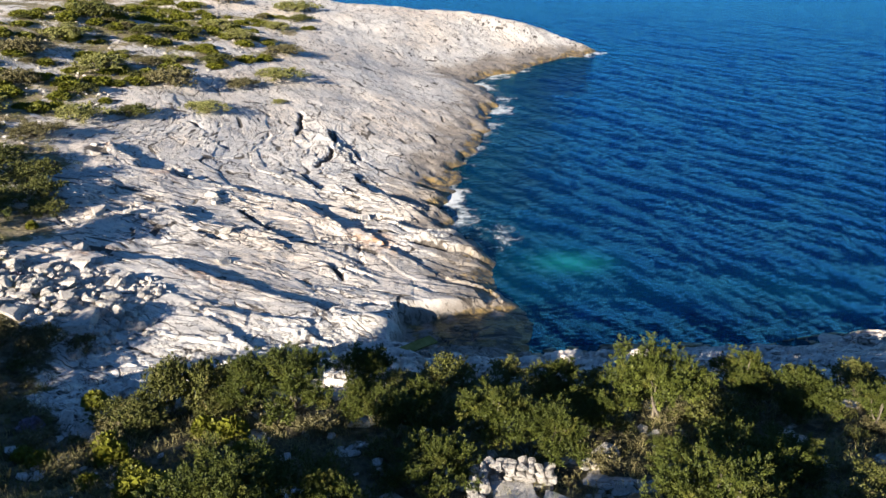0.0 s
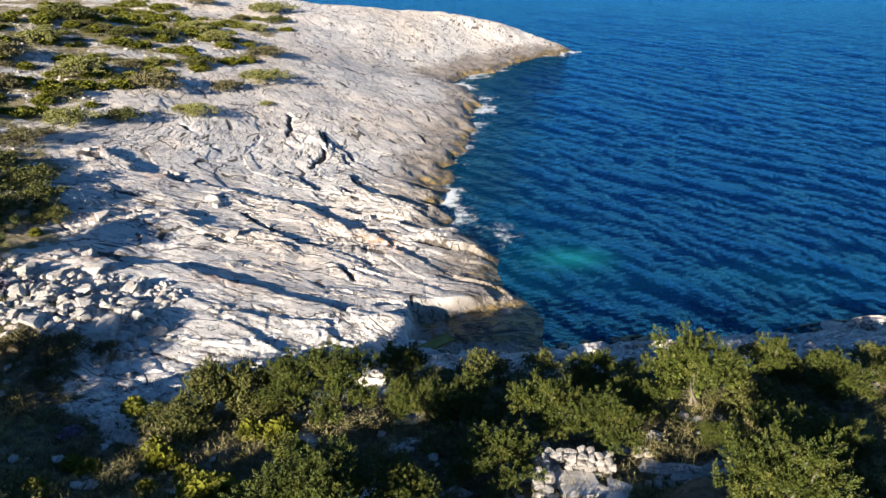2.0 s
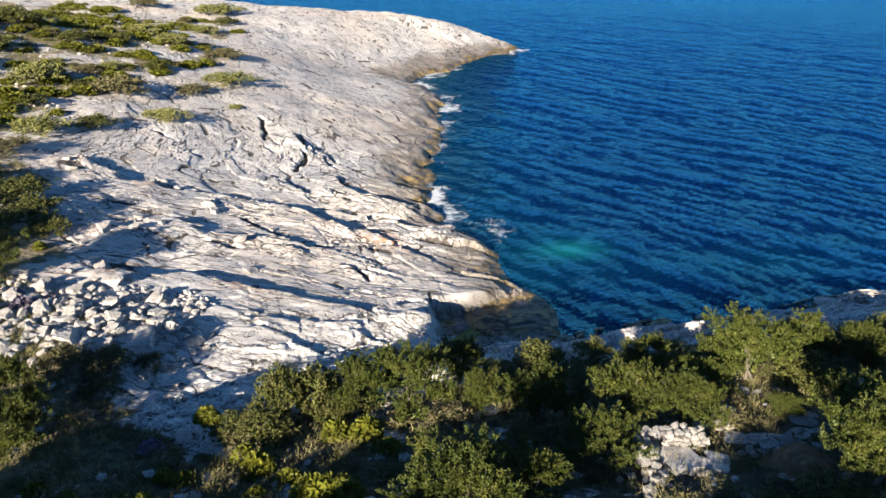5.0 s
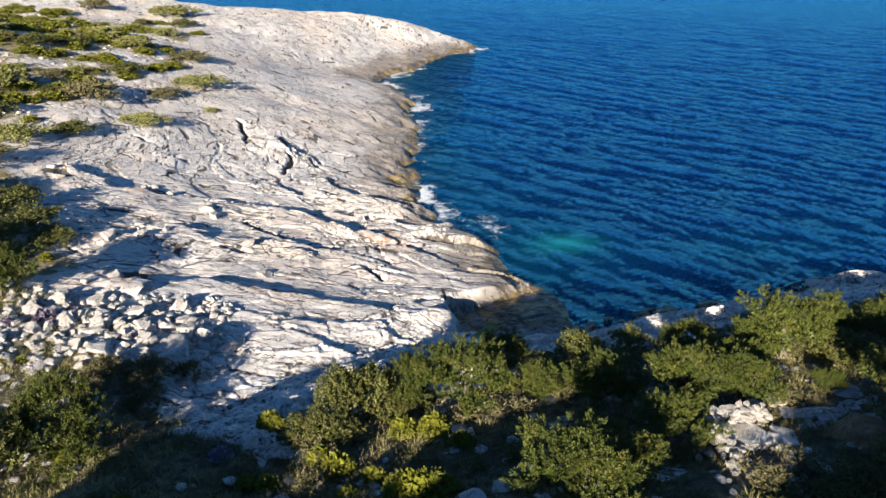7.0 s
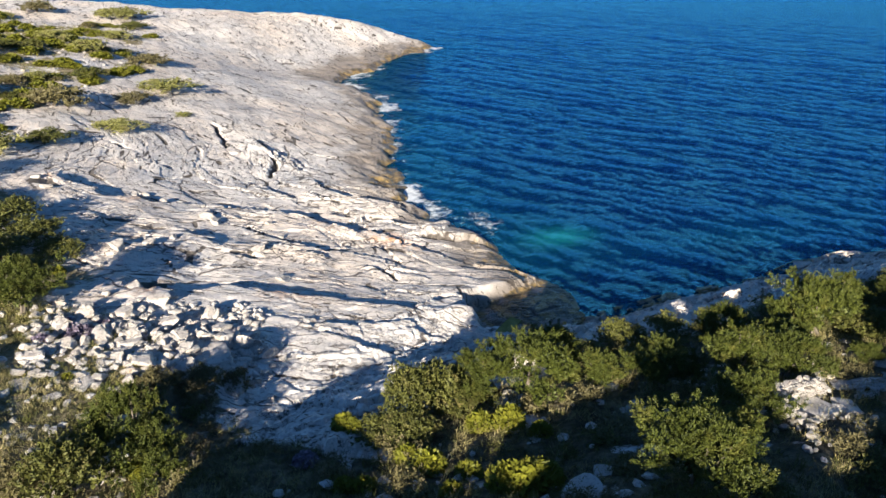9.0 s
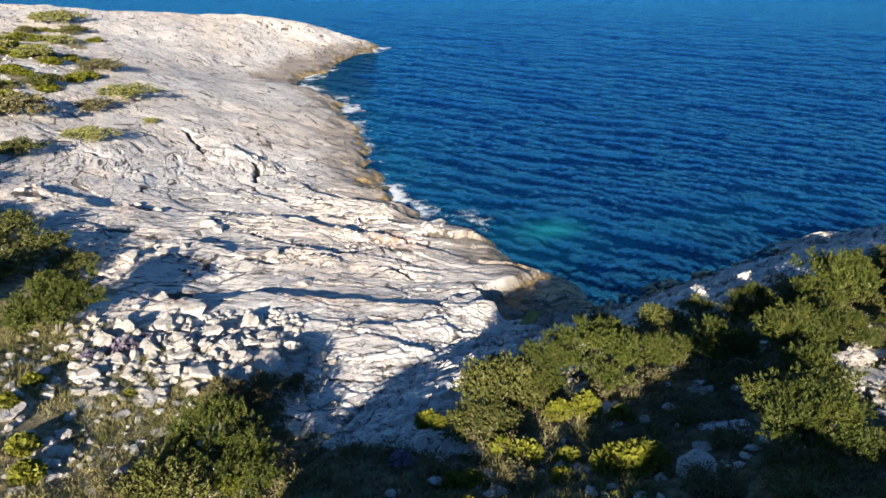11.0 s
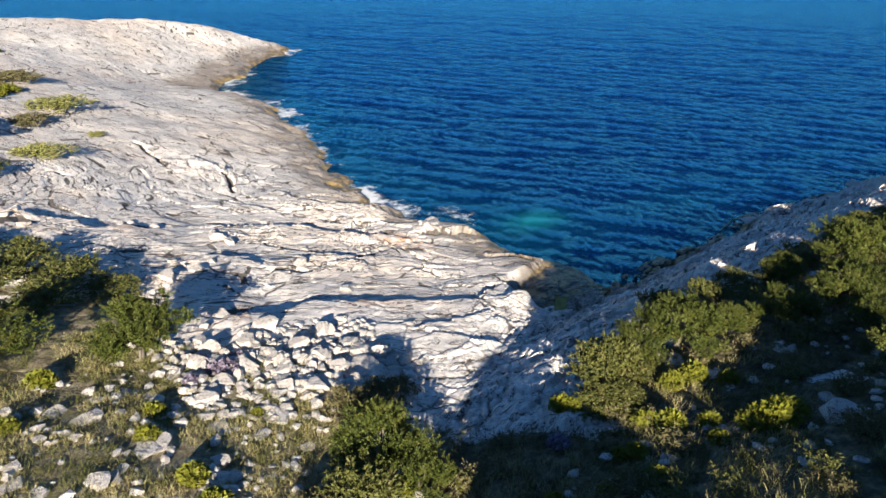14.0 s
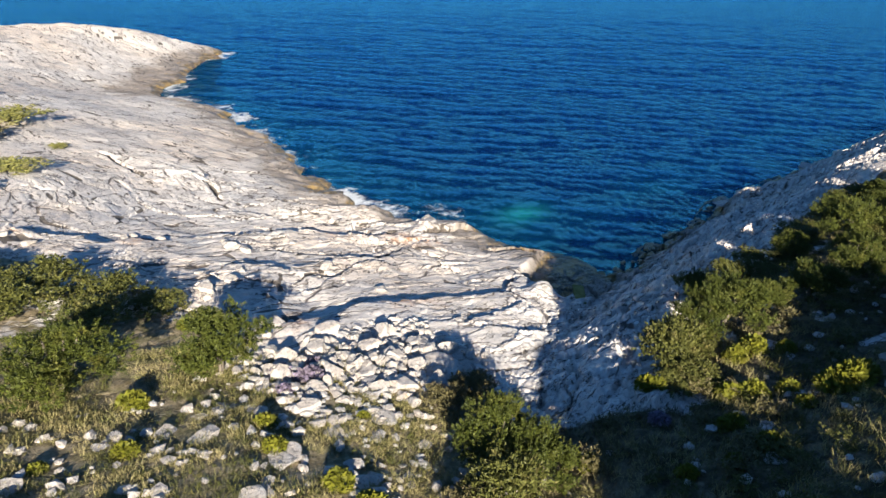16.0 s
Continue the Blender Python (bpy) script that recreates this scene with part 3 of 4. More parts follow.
def on_sheet(x, y):
    """The height of the ground sheet, between its vertices."""
    x, y = np.asarray(x, float), np.asarray(y, float)
    i, j = np.clip(np.searchsorted(XS, x) - 1, 0, len(XS) - 2), np.clip(np.searchsorted(YS, y) - 1, 0, len(YS) - 2)
    a, b = (x - XS[i]) / (XS[i + 1] - XS[i]), (y - YS[j]) / (YS[j + 1] - YS[j])
    return (GZ[j, i] * (1 - a) + GZ[j, i + 1] * a) * (1 - b) + (GZ[j + 1, i] * (1 - a) + GZ[j + 1, i + 1] * a) * b


def water_height(x, y):
    c, s = math.cos(radians(57)), math.sin(radians(57))
    u, v = c * x - s * y, s * x + c * y
    near = smooth(160, 60, np.hypot(x - 5, y - 20))
    return near * (0.045 * gnoise(u * 0.07, v * 0.22, 81) + 0.032 * gnoise(u * 0.25, v * 0.7, 82) + 0.018 * gnoise(u * 0.7, v * 1.7, 83))


def water_fields(x, y):
    z, inland, s = ground_plan(x, y)
    out = np.maximum(-inland, 0)
    west = smooth(29, 33, y)
    surf = smooth(3.2, 0.0, out) * (0.25 + 0.75 * west) * (0.55 + 0.9 * np.clip(fbm(x * 0.22, y * 0.22, 2, 90) + 0.25, 0, 1))
    surf = np.maximum(surf, 0.8 * np.exp(-(((x - 3.2) / 1.6) ** 2 + ((y - 34.0) / 2.2) ** 2)))
    sandy = np.exp(-(((x - 6.3) / 1.7) ** 2 + ((y - 30.6) / 1.0) ** 2)) * 0.8
    return {"shore": np.where(inland < 0, out + 12 * smooth(28, 23, y), 0), "surf": surf, "sandy": sandy}


WX = spaced([(-3000, 900), (-60, 15), (-2, 0.30), (30, 0.4), (45, 0.8), (90, 1.5), (200, 10), (3000, 900)])
WY = spaced([(-3000, 900), (0, 15), (20, 0.28), (45, 0.40), (60, 0.6), (110, 1.0), (250, 6), (3000, 900)])
sea = tagged(sheet("water", WX, WY, water_height, WATER, water_fields), "deep blue rippled sea with white foam along the rocks", "sea", kind="structure")
sea.data.polygons.foreach_set("use_smooth", np.ones(len(sea.data.polygons), dtype=bool))

# ---- builders ----
rng = np.random.default_rng(7)


def height_at(x, y):
    return float(on_sheet(x, y))


def mesh_of(name, verts, faces, material, smooth_faces=False):
    me = bpy.data.meshes.new(name)
    me.from_pydata(verts, [], faces)
    me.materials.append(material)
    if smooth_faces:
        me.polygons.foreach_set("use_smooth", np.ones(len(faces), dtype=bool))
    me.update()
    return me


def quads_mesh(name, q, material):
    """A mesh of loose quads from an array (n, 4, 3)."""
    n = len(q)
    me = bpy.data.meshes.new(name)
    me.vertices.add(4 * n)
    me.vertices.foreach_set("co", q.astype(np.float32).ravel())
    me.loops.add(4 * n)
    me.loops.foreach_set("vertex_index", np.arange(4 * n, dtype=np.int32))
    me.polygons.add(n)
    me.polygons.foreach_set("loop_start", np.arange(0, 4 * n, 4, dtype=np.int32))
    me.update(calc_edges=True)
    me.materials.append(material)
    return me


def part(name, me, parent, label=""):
    ob = new(name, me)
    ob.parent = parent
    return tagged(ob, label)


def unit(v):
    return v / np.maximum(np.linalg.norm(v, axis=-1, keepdims=True), 1e-9)


def leaf_quads(base, way, length, width, r, curl=0.25, face=None):
    """Pointed leaves from base points along their ways, lying across the face direction where one is given."""
    side = unit(np.cross(way, unit(r.normal(size=way.shape)) if face is None else face))
    out = unit(np.cross(side, way))
    mid = base + way * (length * 0.45)[:, None]
    tip = base + way * length[:, None] + out * (curl * length)[:, None]
    half = side * (width * 0.5)[:, None]
    return np.stack([base, mid + half, tip, mid - half], 1)


def foliage(seed, lobes, sprays, leaves, leaf, spread, upward, material, name, slim=0.30):
    """A crown: uneven lobes with feathery sprays of small leaves over each, gaps between. lobes: list of (centre, radius)."""
    r = np.random.default_rng(seed)
    parts = []
    for c, rad in lobes:
        n = max(4, int(sprays * rad * rad))
        d = unit(r.normal(size=(n, 3)))
        d[:, 2] = np.where(d[:, 2] < -0.35, -d[:, 2], d[:, 2])
        at = np.array(c) + d * (rad * r.uniform(0.68, 1.0, n))[:, None] * np.array([1, 1, 0.78])
        grow = unit(d + np.array([0, 0, upward]) + 0.30 * r.normal(size=(n, 3)))
        size = r.uniform(0.6, 1.35, n)
        t = r.uniform(0, 1, n * leaves)
        base = np.repeat(at, leaves, 0) + np.repeat(grow * size[:, None], leaves, 0) * (t * spread)[:, None] + (slim * (1 - 0.6 * t) * spread)[:, None] * r.normal(size=(n * leaves, 3))
        way = unit(np.repeat(grow, leaves, 0) + (0.5 if slim < 0.3 else 0.8) * r.normal(size=(n * leaves, 3)))
        face = unit(np.repeat(d, leaves, 0) + np.array([0, 0, 0.25]) + 0.38 * r.normal(size=(n * leaves, 3)))
        parts.append(leaf_quads(base, way, leaf[0] * r.uniform(0.6, 1.4, n * leaves), leaf[1] * r.uniform(0.7, 1.3, n * leaves), r, 0.25, face))
        # twigs and shaded leaves deep inside the lobe
        m = 40
        d = unit(r.normal(size=(m, 3)))
        b = np.array(c) + d * (rad * r.uniform(0.1, 0.5, m))[:, None]
        parts.append(leaf_quads(b, unit(d + r.normal(size=(m, 3))), np.full(m, rad * 0.42), np.full(m, rad * 0.3), r))
    q = np.concatenate(parts)
    q[:, :, 2] = np.maximum(q[:, :, 2], 0.01)
    return quads_mesh(name, q, material)


def stem_mesh(name, path, r0, r1, material, sides=6):
    verts, faces = [], []
    for i, p in enumerate(path):
        k = i / (len(path) - 1)
        rad = r0 + (r1 - r0) * k
        for j in range(sides):
            a = 2 * math.pi * j / sides
            verts.append((p[0] + rad * math.cos(a), p[1] + rad * math.sin(a), p[2]))
    for i in range(len(path) - 1):
        for j in range(sides):
            faces.append((i * sides + j, i * sides + (j + 1) % sides, (i + 1) * sides + (j + 1) % sides, (i + 1) * sides + j))
    faces.append(tuple(range((len(path) - 1) * sides, len(path) * sides)))
    return mesh_of(name, verts, faces, material, True)


def dome_lobes(r, n, w, h, low=0.15, fat=1.0):
    """Lobes that fill an uneven dome of width w and height h."""
    out = [((0, 0, h * 0.40), min(w, h) * 0.34)]
    for k in range(n):
        a = 2.4 * k + r.uniform(-0.4, 0.4)
        f = math.sqrt((k + 0.5) / n)
        d = w * (0.40 if fat > 0.9 else 0.46) * f * r.uniform(0.8, 1.1)
        top = math.sqrt(max(0.05, 1 - f * f))
        out.append(((d * math.cos(a), d * math.sin(a), h * (low + 0.66 * top * r.uniform(0.7, 1.1))), w * fat * r.uniform(0.085, 0.15)))
    return out


def limb_lobes(r, limbs, per, w, h):
    """Lobes gathered in flat layers round the ends of spreading limbs, with gaps between the layers."""
    out = [((0, 0, h * 0.35), min(w, h) * 0.22)]
    for k in range(limbs):
        a, f = 2.4 * k + r.uniform(-0.5, 0.5), math.sqrt((k + 0.4) / limbs)
        d = 0.42 * w * f * r.uniform(0.75, 1.15)
        cx, cy, cz = d * math.cos(a), d * math.sin(a), h * (0.30 + 0.62 * (1 - 0.75 * f * f) * r.uniform(0.7, 1.12))
        reach = w * r.uniform(0.075, 0.115)
        for _ in range(per):
            out.append(((cx + reach * r.normal(), cy + reach * r.normal(), cz + 0.42 * reach * r.normal()), w * r.uniform(0.055, 0.092)))
    return out


def shrub(name, seed, material, label, category, w=2.0, h=1.5, lobes=20, sprays=330, leaves=24, leaf=(0.06, 0.022), spread=0.15, upward=0.8, stems=3, fat=1.0, slim=0.30, limbs=0):
    """A shrub on several stems; the base of the first stem is at the origin."""
    r = np.random.default_rng(seed)
    root = tagged(new(name), label, category)
    shape = limb_lobes(r, limbs, lobes // limbs, w, h) if limbs else dome_lobes(r, lobes, w, h, 0.15, fat)
    for k in range(stems):
        c, rad = shape[1 + (k * 3) % lobes]
        path = [(0.08 * w * r.normal(), 0.08 * w * r.normal(), -0.25), (0.25 * c[0], 0.25 * c[1], 0.25 * h), (0.6 * c[0], 0.6 * c[1], 0.42 * h), (c[0], c[1], max(c[2], 0.5 * h))]
        part("stem", stem_mesh("stem", path, 0.045 * w / 2, 0.015 * w / 2, BARK), root, "grey twisted woody stem")
    part("crown", foliage(seed + 50, shape, sprays, leaves, leaf, spread, upward, material, "crown", slim), root)
    return root


def put(ob, x, y, width, tall=1.0, turn=None, base=2.0, sink=0.05, first=[]):
    """Stands a copy of a thing on the ground, scaled to its width. The pattern itself serves as the first copy."""
    turn = rng.uniform(0, 360) if turn is None else turn
    s = width / base
    m = pose(x, y, height_at(x, y) - sink, 0, 0, turn) @ Matrix.Diagonal((s, s, s * tall, 1))
    if ob.name in first:
        a, b, c = ob.scale
        return copy_thing(ob, m @ Matrix.Diagonal((1 / a, 1 / b, 1 / c, 1)))
    first.append(ob.name)
    ob.matrix_basis = m
    return ob


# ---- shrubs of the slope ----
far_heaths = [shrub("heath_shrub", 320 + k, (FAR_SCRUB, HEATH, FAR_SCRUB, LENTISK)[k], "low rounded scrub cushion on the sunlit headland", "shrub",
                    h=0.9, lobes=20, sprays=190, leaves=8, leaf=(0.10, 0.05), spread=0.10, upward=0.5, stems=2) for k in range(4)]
junipers = [shrub("juniper_shrub", 100 + k, JUNIPER, "bushy yellow-green juniper shrub with dense scaly sprays on rocky ground", "shrub",
                  h=1.35 + 0.2 * (k % 3), lobes=80 + 6 * (k % 4), sprays=330, leaves=46, leaf=(0.042, 0.017), spread=0.16, upward=0.7, slim=0.20, limbs=9 + k % 3) for k in range(5)]
lentisks = [shrub("mastic_shrub", 200 + k, LENTISK, "low dense dark green mastic shrub spreading over rock", "shrub",
                  h=1.0 + 0.15 * k, lobes=20, sprays=300, leaves=11, leaf=(0.075, 0.036), spread=0.10, upward=0.4) for k in range(3)]
heaths = [shrub("heath_shrub", 300 + k, HEATH, "low grey-brown cushion of dry heath scrub", "shrub",
                h=0.85 + 0.1 * k, lobes=20, sprays=340, leaves=13, leaf=(0.075, 0.022), spread=0.10, upward=0.6) for k in range(3)]
low_scrubs = [shrub("low_scrub", 350 + k, (LENTISK, HEATH)[k % 2], "low dark scrub plant in the shade of the slope", "shrub",
                    h=0.9, lobes=7, sprays=150, leaves=7, leaf=(0.12, 0.050), spread=0.2, upward=0.6, stems=1) for k in range(4)]
for ob in junipers + lentisks + heaths + low_scrubs + far_heaths:
    tagged(ob, group="shrubs of the coast")

# x, y, width of the junipers on the shaded slope
for k, (x, y, w, tall) in enumerate([(-3.8, 14.3, 2.3, 1.05), (-5.0, 14.6, 1.7, 0.95), (-2.2, 15.9, 1.7, 1.0), (-2.0, 13.8, 1.3, 0.95), (-0.8, 12.9, 2.0, 0.9), (-0.3, 10.5, 1.8, 0.9),
                                     (1.1, 12.3, 1.7, 1.0), (2.3, 11.7, 1.8, 0.95), (3.1, 14.9, 1.5, 0.85), (3.4, 12.9, 1.5, 1.0), (5.2, 13.6, 2.3, 1.15),
                                     (7.9, 15.0, 1.7, 0.85), (8.9, 13.6, 1.8, 1.0), (10.6, 13.4, 1.5, 1.0), (4.9, 11.6, 0.9, 0.9), (5.6, 10.0, 2.3, 0.95), (4.4, 8.3, 2.2, 1.0),
                                     (-3.6, 8.3, 2.3, 0.9), (-2.3, 8.9, 1.6, 0.9)]):
    put(junipers[(k * 2) % 5], x, y, w, tall)
for k, (x, y, w, tall) in enumerate([(-13.5, 15.0, 2.2, 1.05), (-16.7, 21.9, 2.6, 0.85), (-20.3, 22.8, 3.0, 0.62), (-13.1, 14.2, 1.6, 1.0), (12.5, 14.5, 1.8, 0.9), (14.5, 13.5, 2.0, 0.9), (7.0, 11.0, 1.6, 0.8)]):
    put(junipers[(k * 3 + 1) % 5], x, y, w, tall)
for k, (x, y, w, tall) in enumerate([(0.2, 15.9, 1.9, 0.9), (1.8, 15.9, 1.5, 0.8), (-7.0, 14.5, 1.9, 1.2), (-8.0, 13.6, 1.6, 0.6), (-6.1, 14.7, 1.9, 1.25), (-14.8, 13.9, 2.2, 1.0),
                                     (6.7, 13.2, 2.0, 0.9), (-5.6, 14.2, 1.7, 0.7), (-7.4, 13.4, 1.7, 0.6), (-5.0, 15.0, 1.3, 0.6), (4.1, 15.3, 1.6, 0.6), (-1.2, 15.5, 1.7, 0.45), (1.2, 15.1, 1.6, 0.4), (2.8, 15.1, 1.8, 0.45), (5.6, 15.2, 1.9, 0.4), (7.0, 15.6, 1.7, 0.4), (9.0, 15.5, 1.8, 0.45), (11.6, 15.9, 1.8, 0.7), (13.4, 15.6, 1.8, 0.7), (3.1, 8.0, 1.7, 0.6), (5.2, 7.6, 1.8, 0.7), (1.6, 7.7, 1.6, 0.6), (6.6, 8.6, 1.6, 0.7), (9.9, 15.3, 1.6, 0.7), (11.8, 12.8, 2.2, 0.8)]):
    put(lentisks[k % 3], x, y, w, tall)
for k, (x, y, w, tall) in enumerate([(-16.4, 26.5, 2.0, 0.55), (-17.4, 27.9, 3.0, 0.5), (-18.3, 26.4, 2.6, 0.5), (-18.7, 29.7, 3.2, 0.5), (-20.2, 28.2, 3.2, 0.5), (-20.7, 30.8, 3.0, 0.5), (-22.4, 29.4, 3.2, 0.5)]):
    put(lentisks[k % 3], x, y, w, tall)
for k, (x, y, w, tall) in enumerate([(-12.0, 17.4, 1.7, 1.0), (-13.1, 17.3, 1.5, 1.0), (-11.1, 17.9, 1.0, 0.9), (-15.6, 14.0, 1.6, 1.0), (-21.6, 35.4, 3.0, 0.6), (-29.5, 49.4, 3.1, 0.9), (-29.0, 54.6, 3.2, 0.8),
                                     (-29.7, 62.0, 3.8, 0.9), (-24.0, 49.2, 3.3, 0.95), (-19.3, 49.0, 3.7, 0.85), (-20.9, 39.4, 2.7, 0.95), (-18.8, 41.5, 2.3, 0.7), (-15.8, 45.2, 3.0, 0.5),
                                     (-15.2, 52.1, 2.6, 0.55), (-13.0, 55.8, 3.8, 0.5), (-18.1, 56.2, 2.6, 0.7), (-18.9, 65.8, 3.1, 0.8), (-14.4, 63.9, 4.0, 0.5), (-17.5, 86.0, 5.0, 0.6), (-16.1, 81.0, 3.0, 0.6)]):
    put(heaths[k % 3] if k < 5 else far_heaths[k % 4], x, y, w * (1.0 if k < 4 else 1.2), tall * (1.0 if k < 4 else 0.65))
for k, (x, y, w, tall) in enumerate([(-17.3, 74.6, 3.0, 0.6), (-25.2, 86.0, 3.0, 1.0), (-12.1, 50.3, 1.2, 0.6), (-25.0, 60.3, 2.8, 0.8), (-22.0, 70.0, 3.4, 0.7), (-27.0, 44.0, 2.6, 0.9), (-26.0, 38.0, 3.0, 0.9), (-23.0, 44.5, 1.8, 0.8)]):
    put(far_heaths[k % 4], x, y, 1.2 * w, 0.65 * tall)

# ---- spurge cushions ----
def cushion(name, seed, material, label, category, h=0.62, n=620, per=6, size=0.7):
    """A tight dome of small leafy heads on a short woody base, one metre wide."""
    r = np.random.default_rng(seed)
    root = tagged(new(name), label, category, "low plants of the coast")
    d = unit(r.normal(size=(n, 3)) * np.array([1, 1, 0.9]))
    d[:, 2] = np.abs(d[:, 2])
    lump = 1 + 0.10 * np.sin(5 * d[:, 0] + seed) * np.cos(4 * d[:, 1] - seed)
    at = d * np.array([0.47, 0.47, h - 0.06]) * (lump * r.uniform(0.9, 1.02, n))[:, None]
    base = np.repeat(at, per, 0) + 0.012 * r.normal(size=(per * n, 3))
    way = unit(np.repeat(d, per, 0) + 0.75 * r.normal(size=(per * n, 3)))
    q = leaf_quads(base, way, 0.06 * size * r.uniform(0.6, 1.3, per * n), 0.03 * size * r.uniform(0.7, 1.3, per * n), r, 0.25, unit(np.repeat(d, per, 0) + 0.4 * r.normal(size=(per * n, 3))))
    inner = unit(r.normal(size=(160, 3)))
    inner[:, 2] = np.abs(inner[:, 2])
    q2 = leaf_quads(inner * np.array([0.34, 0.34, h * 0.72]), unit(inner + r.normal(size=(160, 3))), np.full(160, 0.24), np.full(160, 0.18), r)
    part("crown", quads_mesh("crown", np.concatenate([q, q2]), material), root)
    part("stem", stem_mesh("stem", [(0, 0, -0.2), (0.01, 0, 0.0), (0.02, 0.01, 0.12), (0.03, 0.0, 0.3)], 0.05, 0.02, BARK), root, "short woody base")
    return root


spurges = [cushion("spurge_cushion", 400 + k, SPURGE, "bright yellow-green rounded spurge cushion among stones", "spurge", 0.55 + 0.08 * k) for k in range(3)]
for k, (x, y, w) in enumerate([(-17.3, 18.9, 0.6), (-17.7, 17.8, 0.6), (-17.3, 16.1, 0.7), (-17.2, 15.2, 0.75), (-19.2, 21.5, 0.8), (-20.1, 19.5, 0.6), (-21.6, 19.9, 0.45), (-16.3, 25.1, 0.5),
                               (-13.3, 14.3, 0.6), (-7.4, 11.9, 0.85), (-9.5, 10.7, 0.6), (-5.6, 10.1, 0.95), (-8.8, 14.1, 0.65), (-12.3, 13.4, 0.65), (-21.2, 17.6, 0.65), (-11.7, 11.5, 0.55),
                               (-13.5, 14.5, 0.7), (-8.7, 13.9, 0.6), (-7.7, 12.4, 0.75), (-5.9, 10.2, 1.0), (-6.7, 11.3, 0.65), (-8.9, 11.7, 0.6), (-5.0, 12.9, 0.85), (-4.5, 12.2, 0.6), (-6.2, 10.5, 0.9), (-5.7, 13.1, 0.75),
                               (-9.3, 11.8, 0.55), (-7.3, 10.7, 0.55), (8.0, 11.6, 0.5), (-10.9, 10.9, 0.5), (-15.2, 18.0, 0.4)]):
    put(spurges[k % 3], x, y, w, rng.uniform(0.8, 1.1), base=1.0)
far_spurges = [cushion("spurge_cushion", 420 + k, SPURGE, "yellow-green spurge cushion on the headland", "spurge", 0.6, 90, 5, 2.0) for k in range(3)]
for _ in range(360):
    x, y = rng.uniform(-34, -14), rng.uniform(38, 92)
    if scrub(np.array([x]), np.array([y]))[0] > 0.28:
        put(far_spurges[int(rng.integers(3))], x, y, rng.uniform(0.7, 1.7), rng.uniform(0.4, 0.7), base=1.0)
heather = cushion("heather_tuft", 450, VIOLET, "small greyish heather tuft with violet flowers", "heather", 0.5)
for x, y, w in ((-15.2, 20.3, 0.9), (-15.6, 21.0, 0.7), (-14.6, 20.9, 0.6), (-16.1, 20.0, 0.6), (-9.9, 13.1, 0.6)):
    put(heather, x, y, w, 0.8, base=1.0)
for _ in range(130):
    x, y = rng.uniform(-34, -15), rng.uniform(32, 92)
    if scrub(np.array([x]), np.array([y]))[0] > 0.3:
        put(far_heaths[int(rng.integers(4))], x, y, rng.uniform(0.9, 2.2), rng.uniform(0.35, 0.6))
for _ in range(420):
    x, y = rng.uniform(-12.5, 15), rng.uniform(6.2, 17.0)
    if scrub(np.array([x]), np.array([y]))[0] > 0.55 and not (0.0 < x < 4.4 and 8.9 < y < 11.2):
        put(low_scrubs[int(rng.integers(4))], x, y, rng.uniform(0.5, 1.3), rng.uniform(0.45, 0.85))


# ---- dead twigs ----
def dead_shrub(seed):
    r = np.random.default_rng(seed)
    root = tagged(new("dead_shrub"), "bare bleached dead shrub with grey twigs", "dead shrub")
    for k in range(26):
        a, lean = r.uniform(0, 2 * math.pi), r.uniform(0.2, 0.9)
        n = r.uniform(0.6, 1.0)
        path = [(0.05 * math.cos(a), 0.05 * math.sin(a), -0.1)]
        for j in range(1, 5):
            f = j / 4
            path.append((n * f * lean * math.cos(a + 0.3 * f) + 0.03 * r.normal(), n * f * lean * math.sin(a + 0.3 * f) + 0.03 * r.normal(), n * f * (1 - 0.4 * lean)))
        part("branch", stem_mesh("branch", path, 0.014, 0.004, TWIG, 4), root)
    return root


dead = dead_shrub(500)
for x, y, w in ((1.3, 14.0, 1.5), (0.6, 11.2, 1.3), (1.9, 11.5, 1.2), (-7.1, 12.0, 1.0)):
    put(dead, x, y, w, 0.9)


# ---- loose rock ----
def boulder_mesh(seed, rough=0.06, level=3):
    """An angular block: a ball cut by random planes, edges worn, a metre across."""
    r = np.random.default_rng(seed)
    bm = bmesh.new()
    bmesh.ops.create_icosphere(bm, subdivisions=level, radius=1.0)
    v = np.array([p.co for p in bm.verts])
    sides = [s * np.eye(3)[a] for a in range(3) for s in (-1, 1)] + [r.normal(size=3) for _ in range(4)]
    for k, side in enumerate(sides):
        n = unit(side + 0.28 * r.normal(size=3))
        d = r.uniform(0.38, 0.58) if k < 6 else r.uniform(0.5, 0.68)
        over = np.maximum(v @ n - d, 0)
        v = v - np.outer(over, n)
    v = v * np.array([0.85, 0.70 + 0.15 * r.random(), 0.55 + 0.2 * r.random()])
    for p, c in zip(bm.verts, v):
        p.co = c + rough * 0.5 * np.array(noise.noise_vector(Vector(c * 3 + seed))) + rough * 0.2 * np.array(noise.noise_vector(Vector(c * 9)))
    me = bpy.data.meshes.new("boulder")
    bm.to_mesh(me)
    bm.free()
    me.materials.append(STONE)
    return me


blocks = [boulder_mesh(600 + k, 0.08) for k in range(10)]
chips = [boulder_mesh(640 + k, 0.08, 2) for k in range(10)]


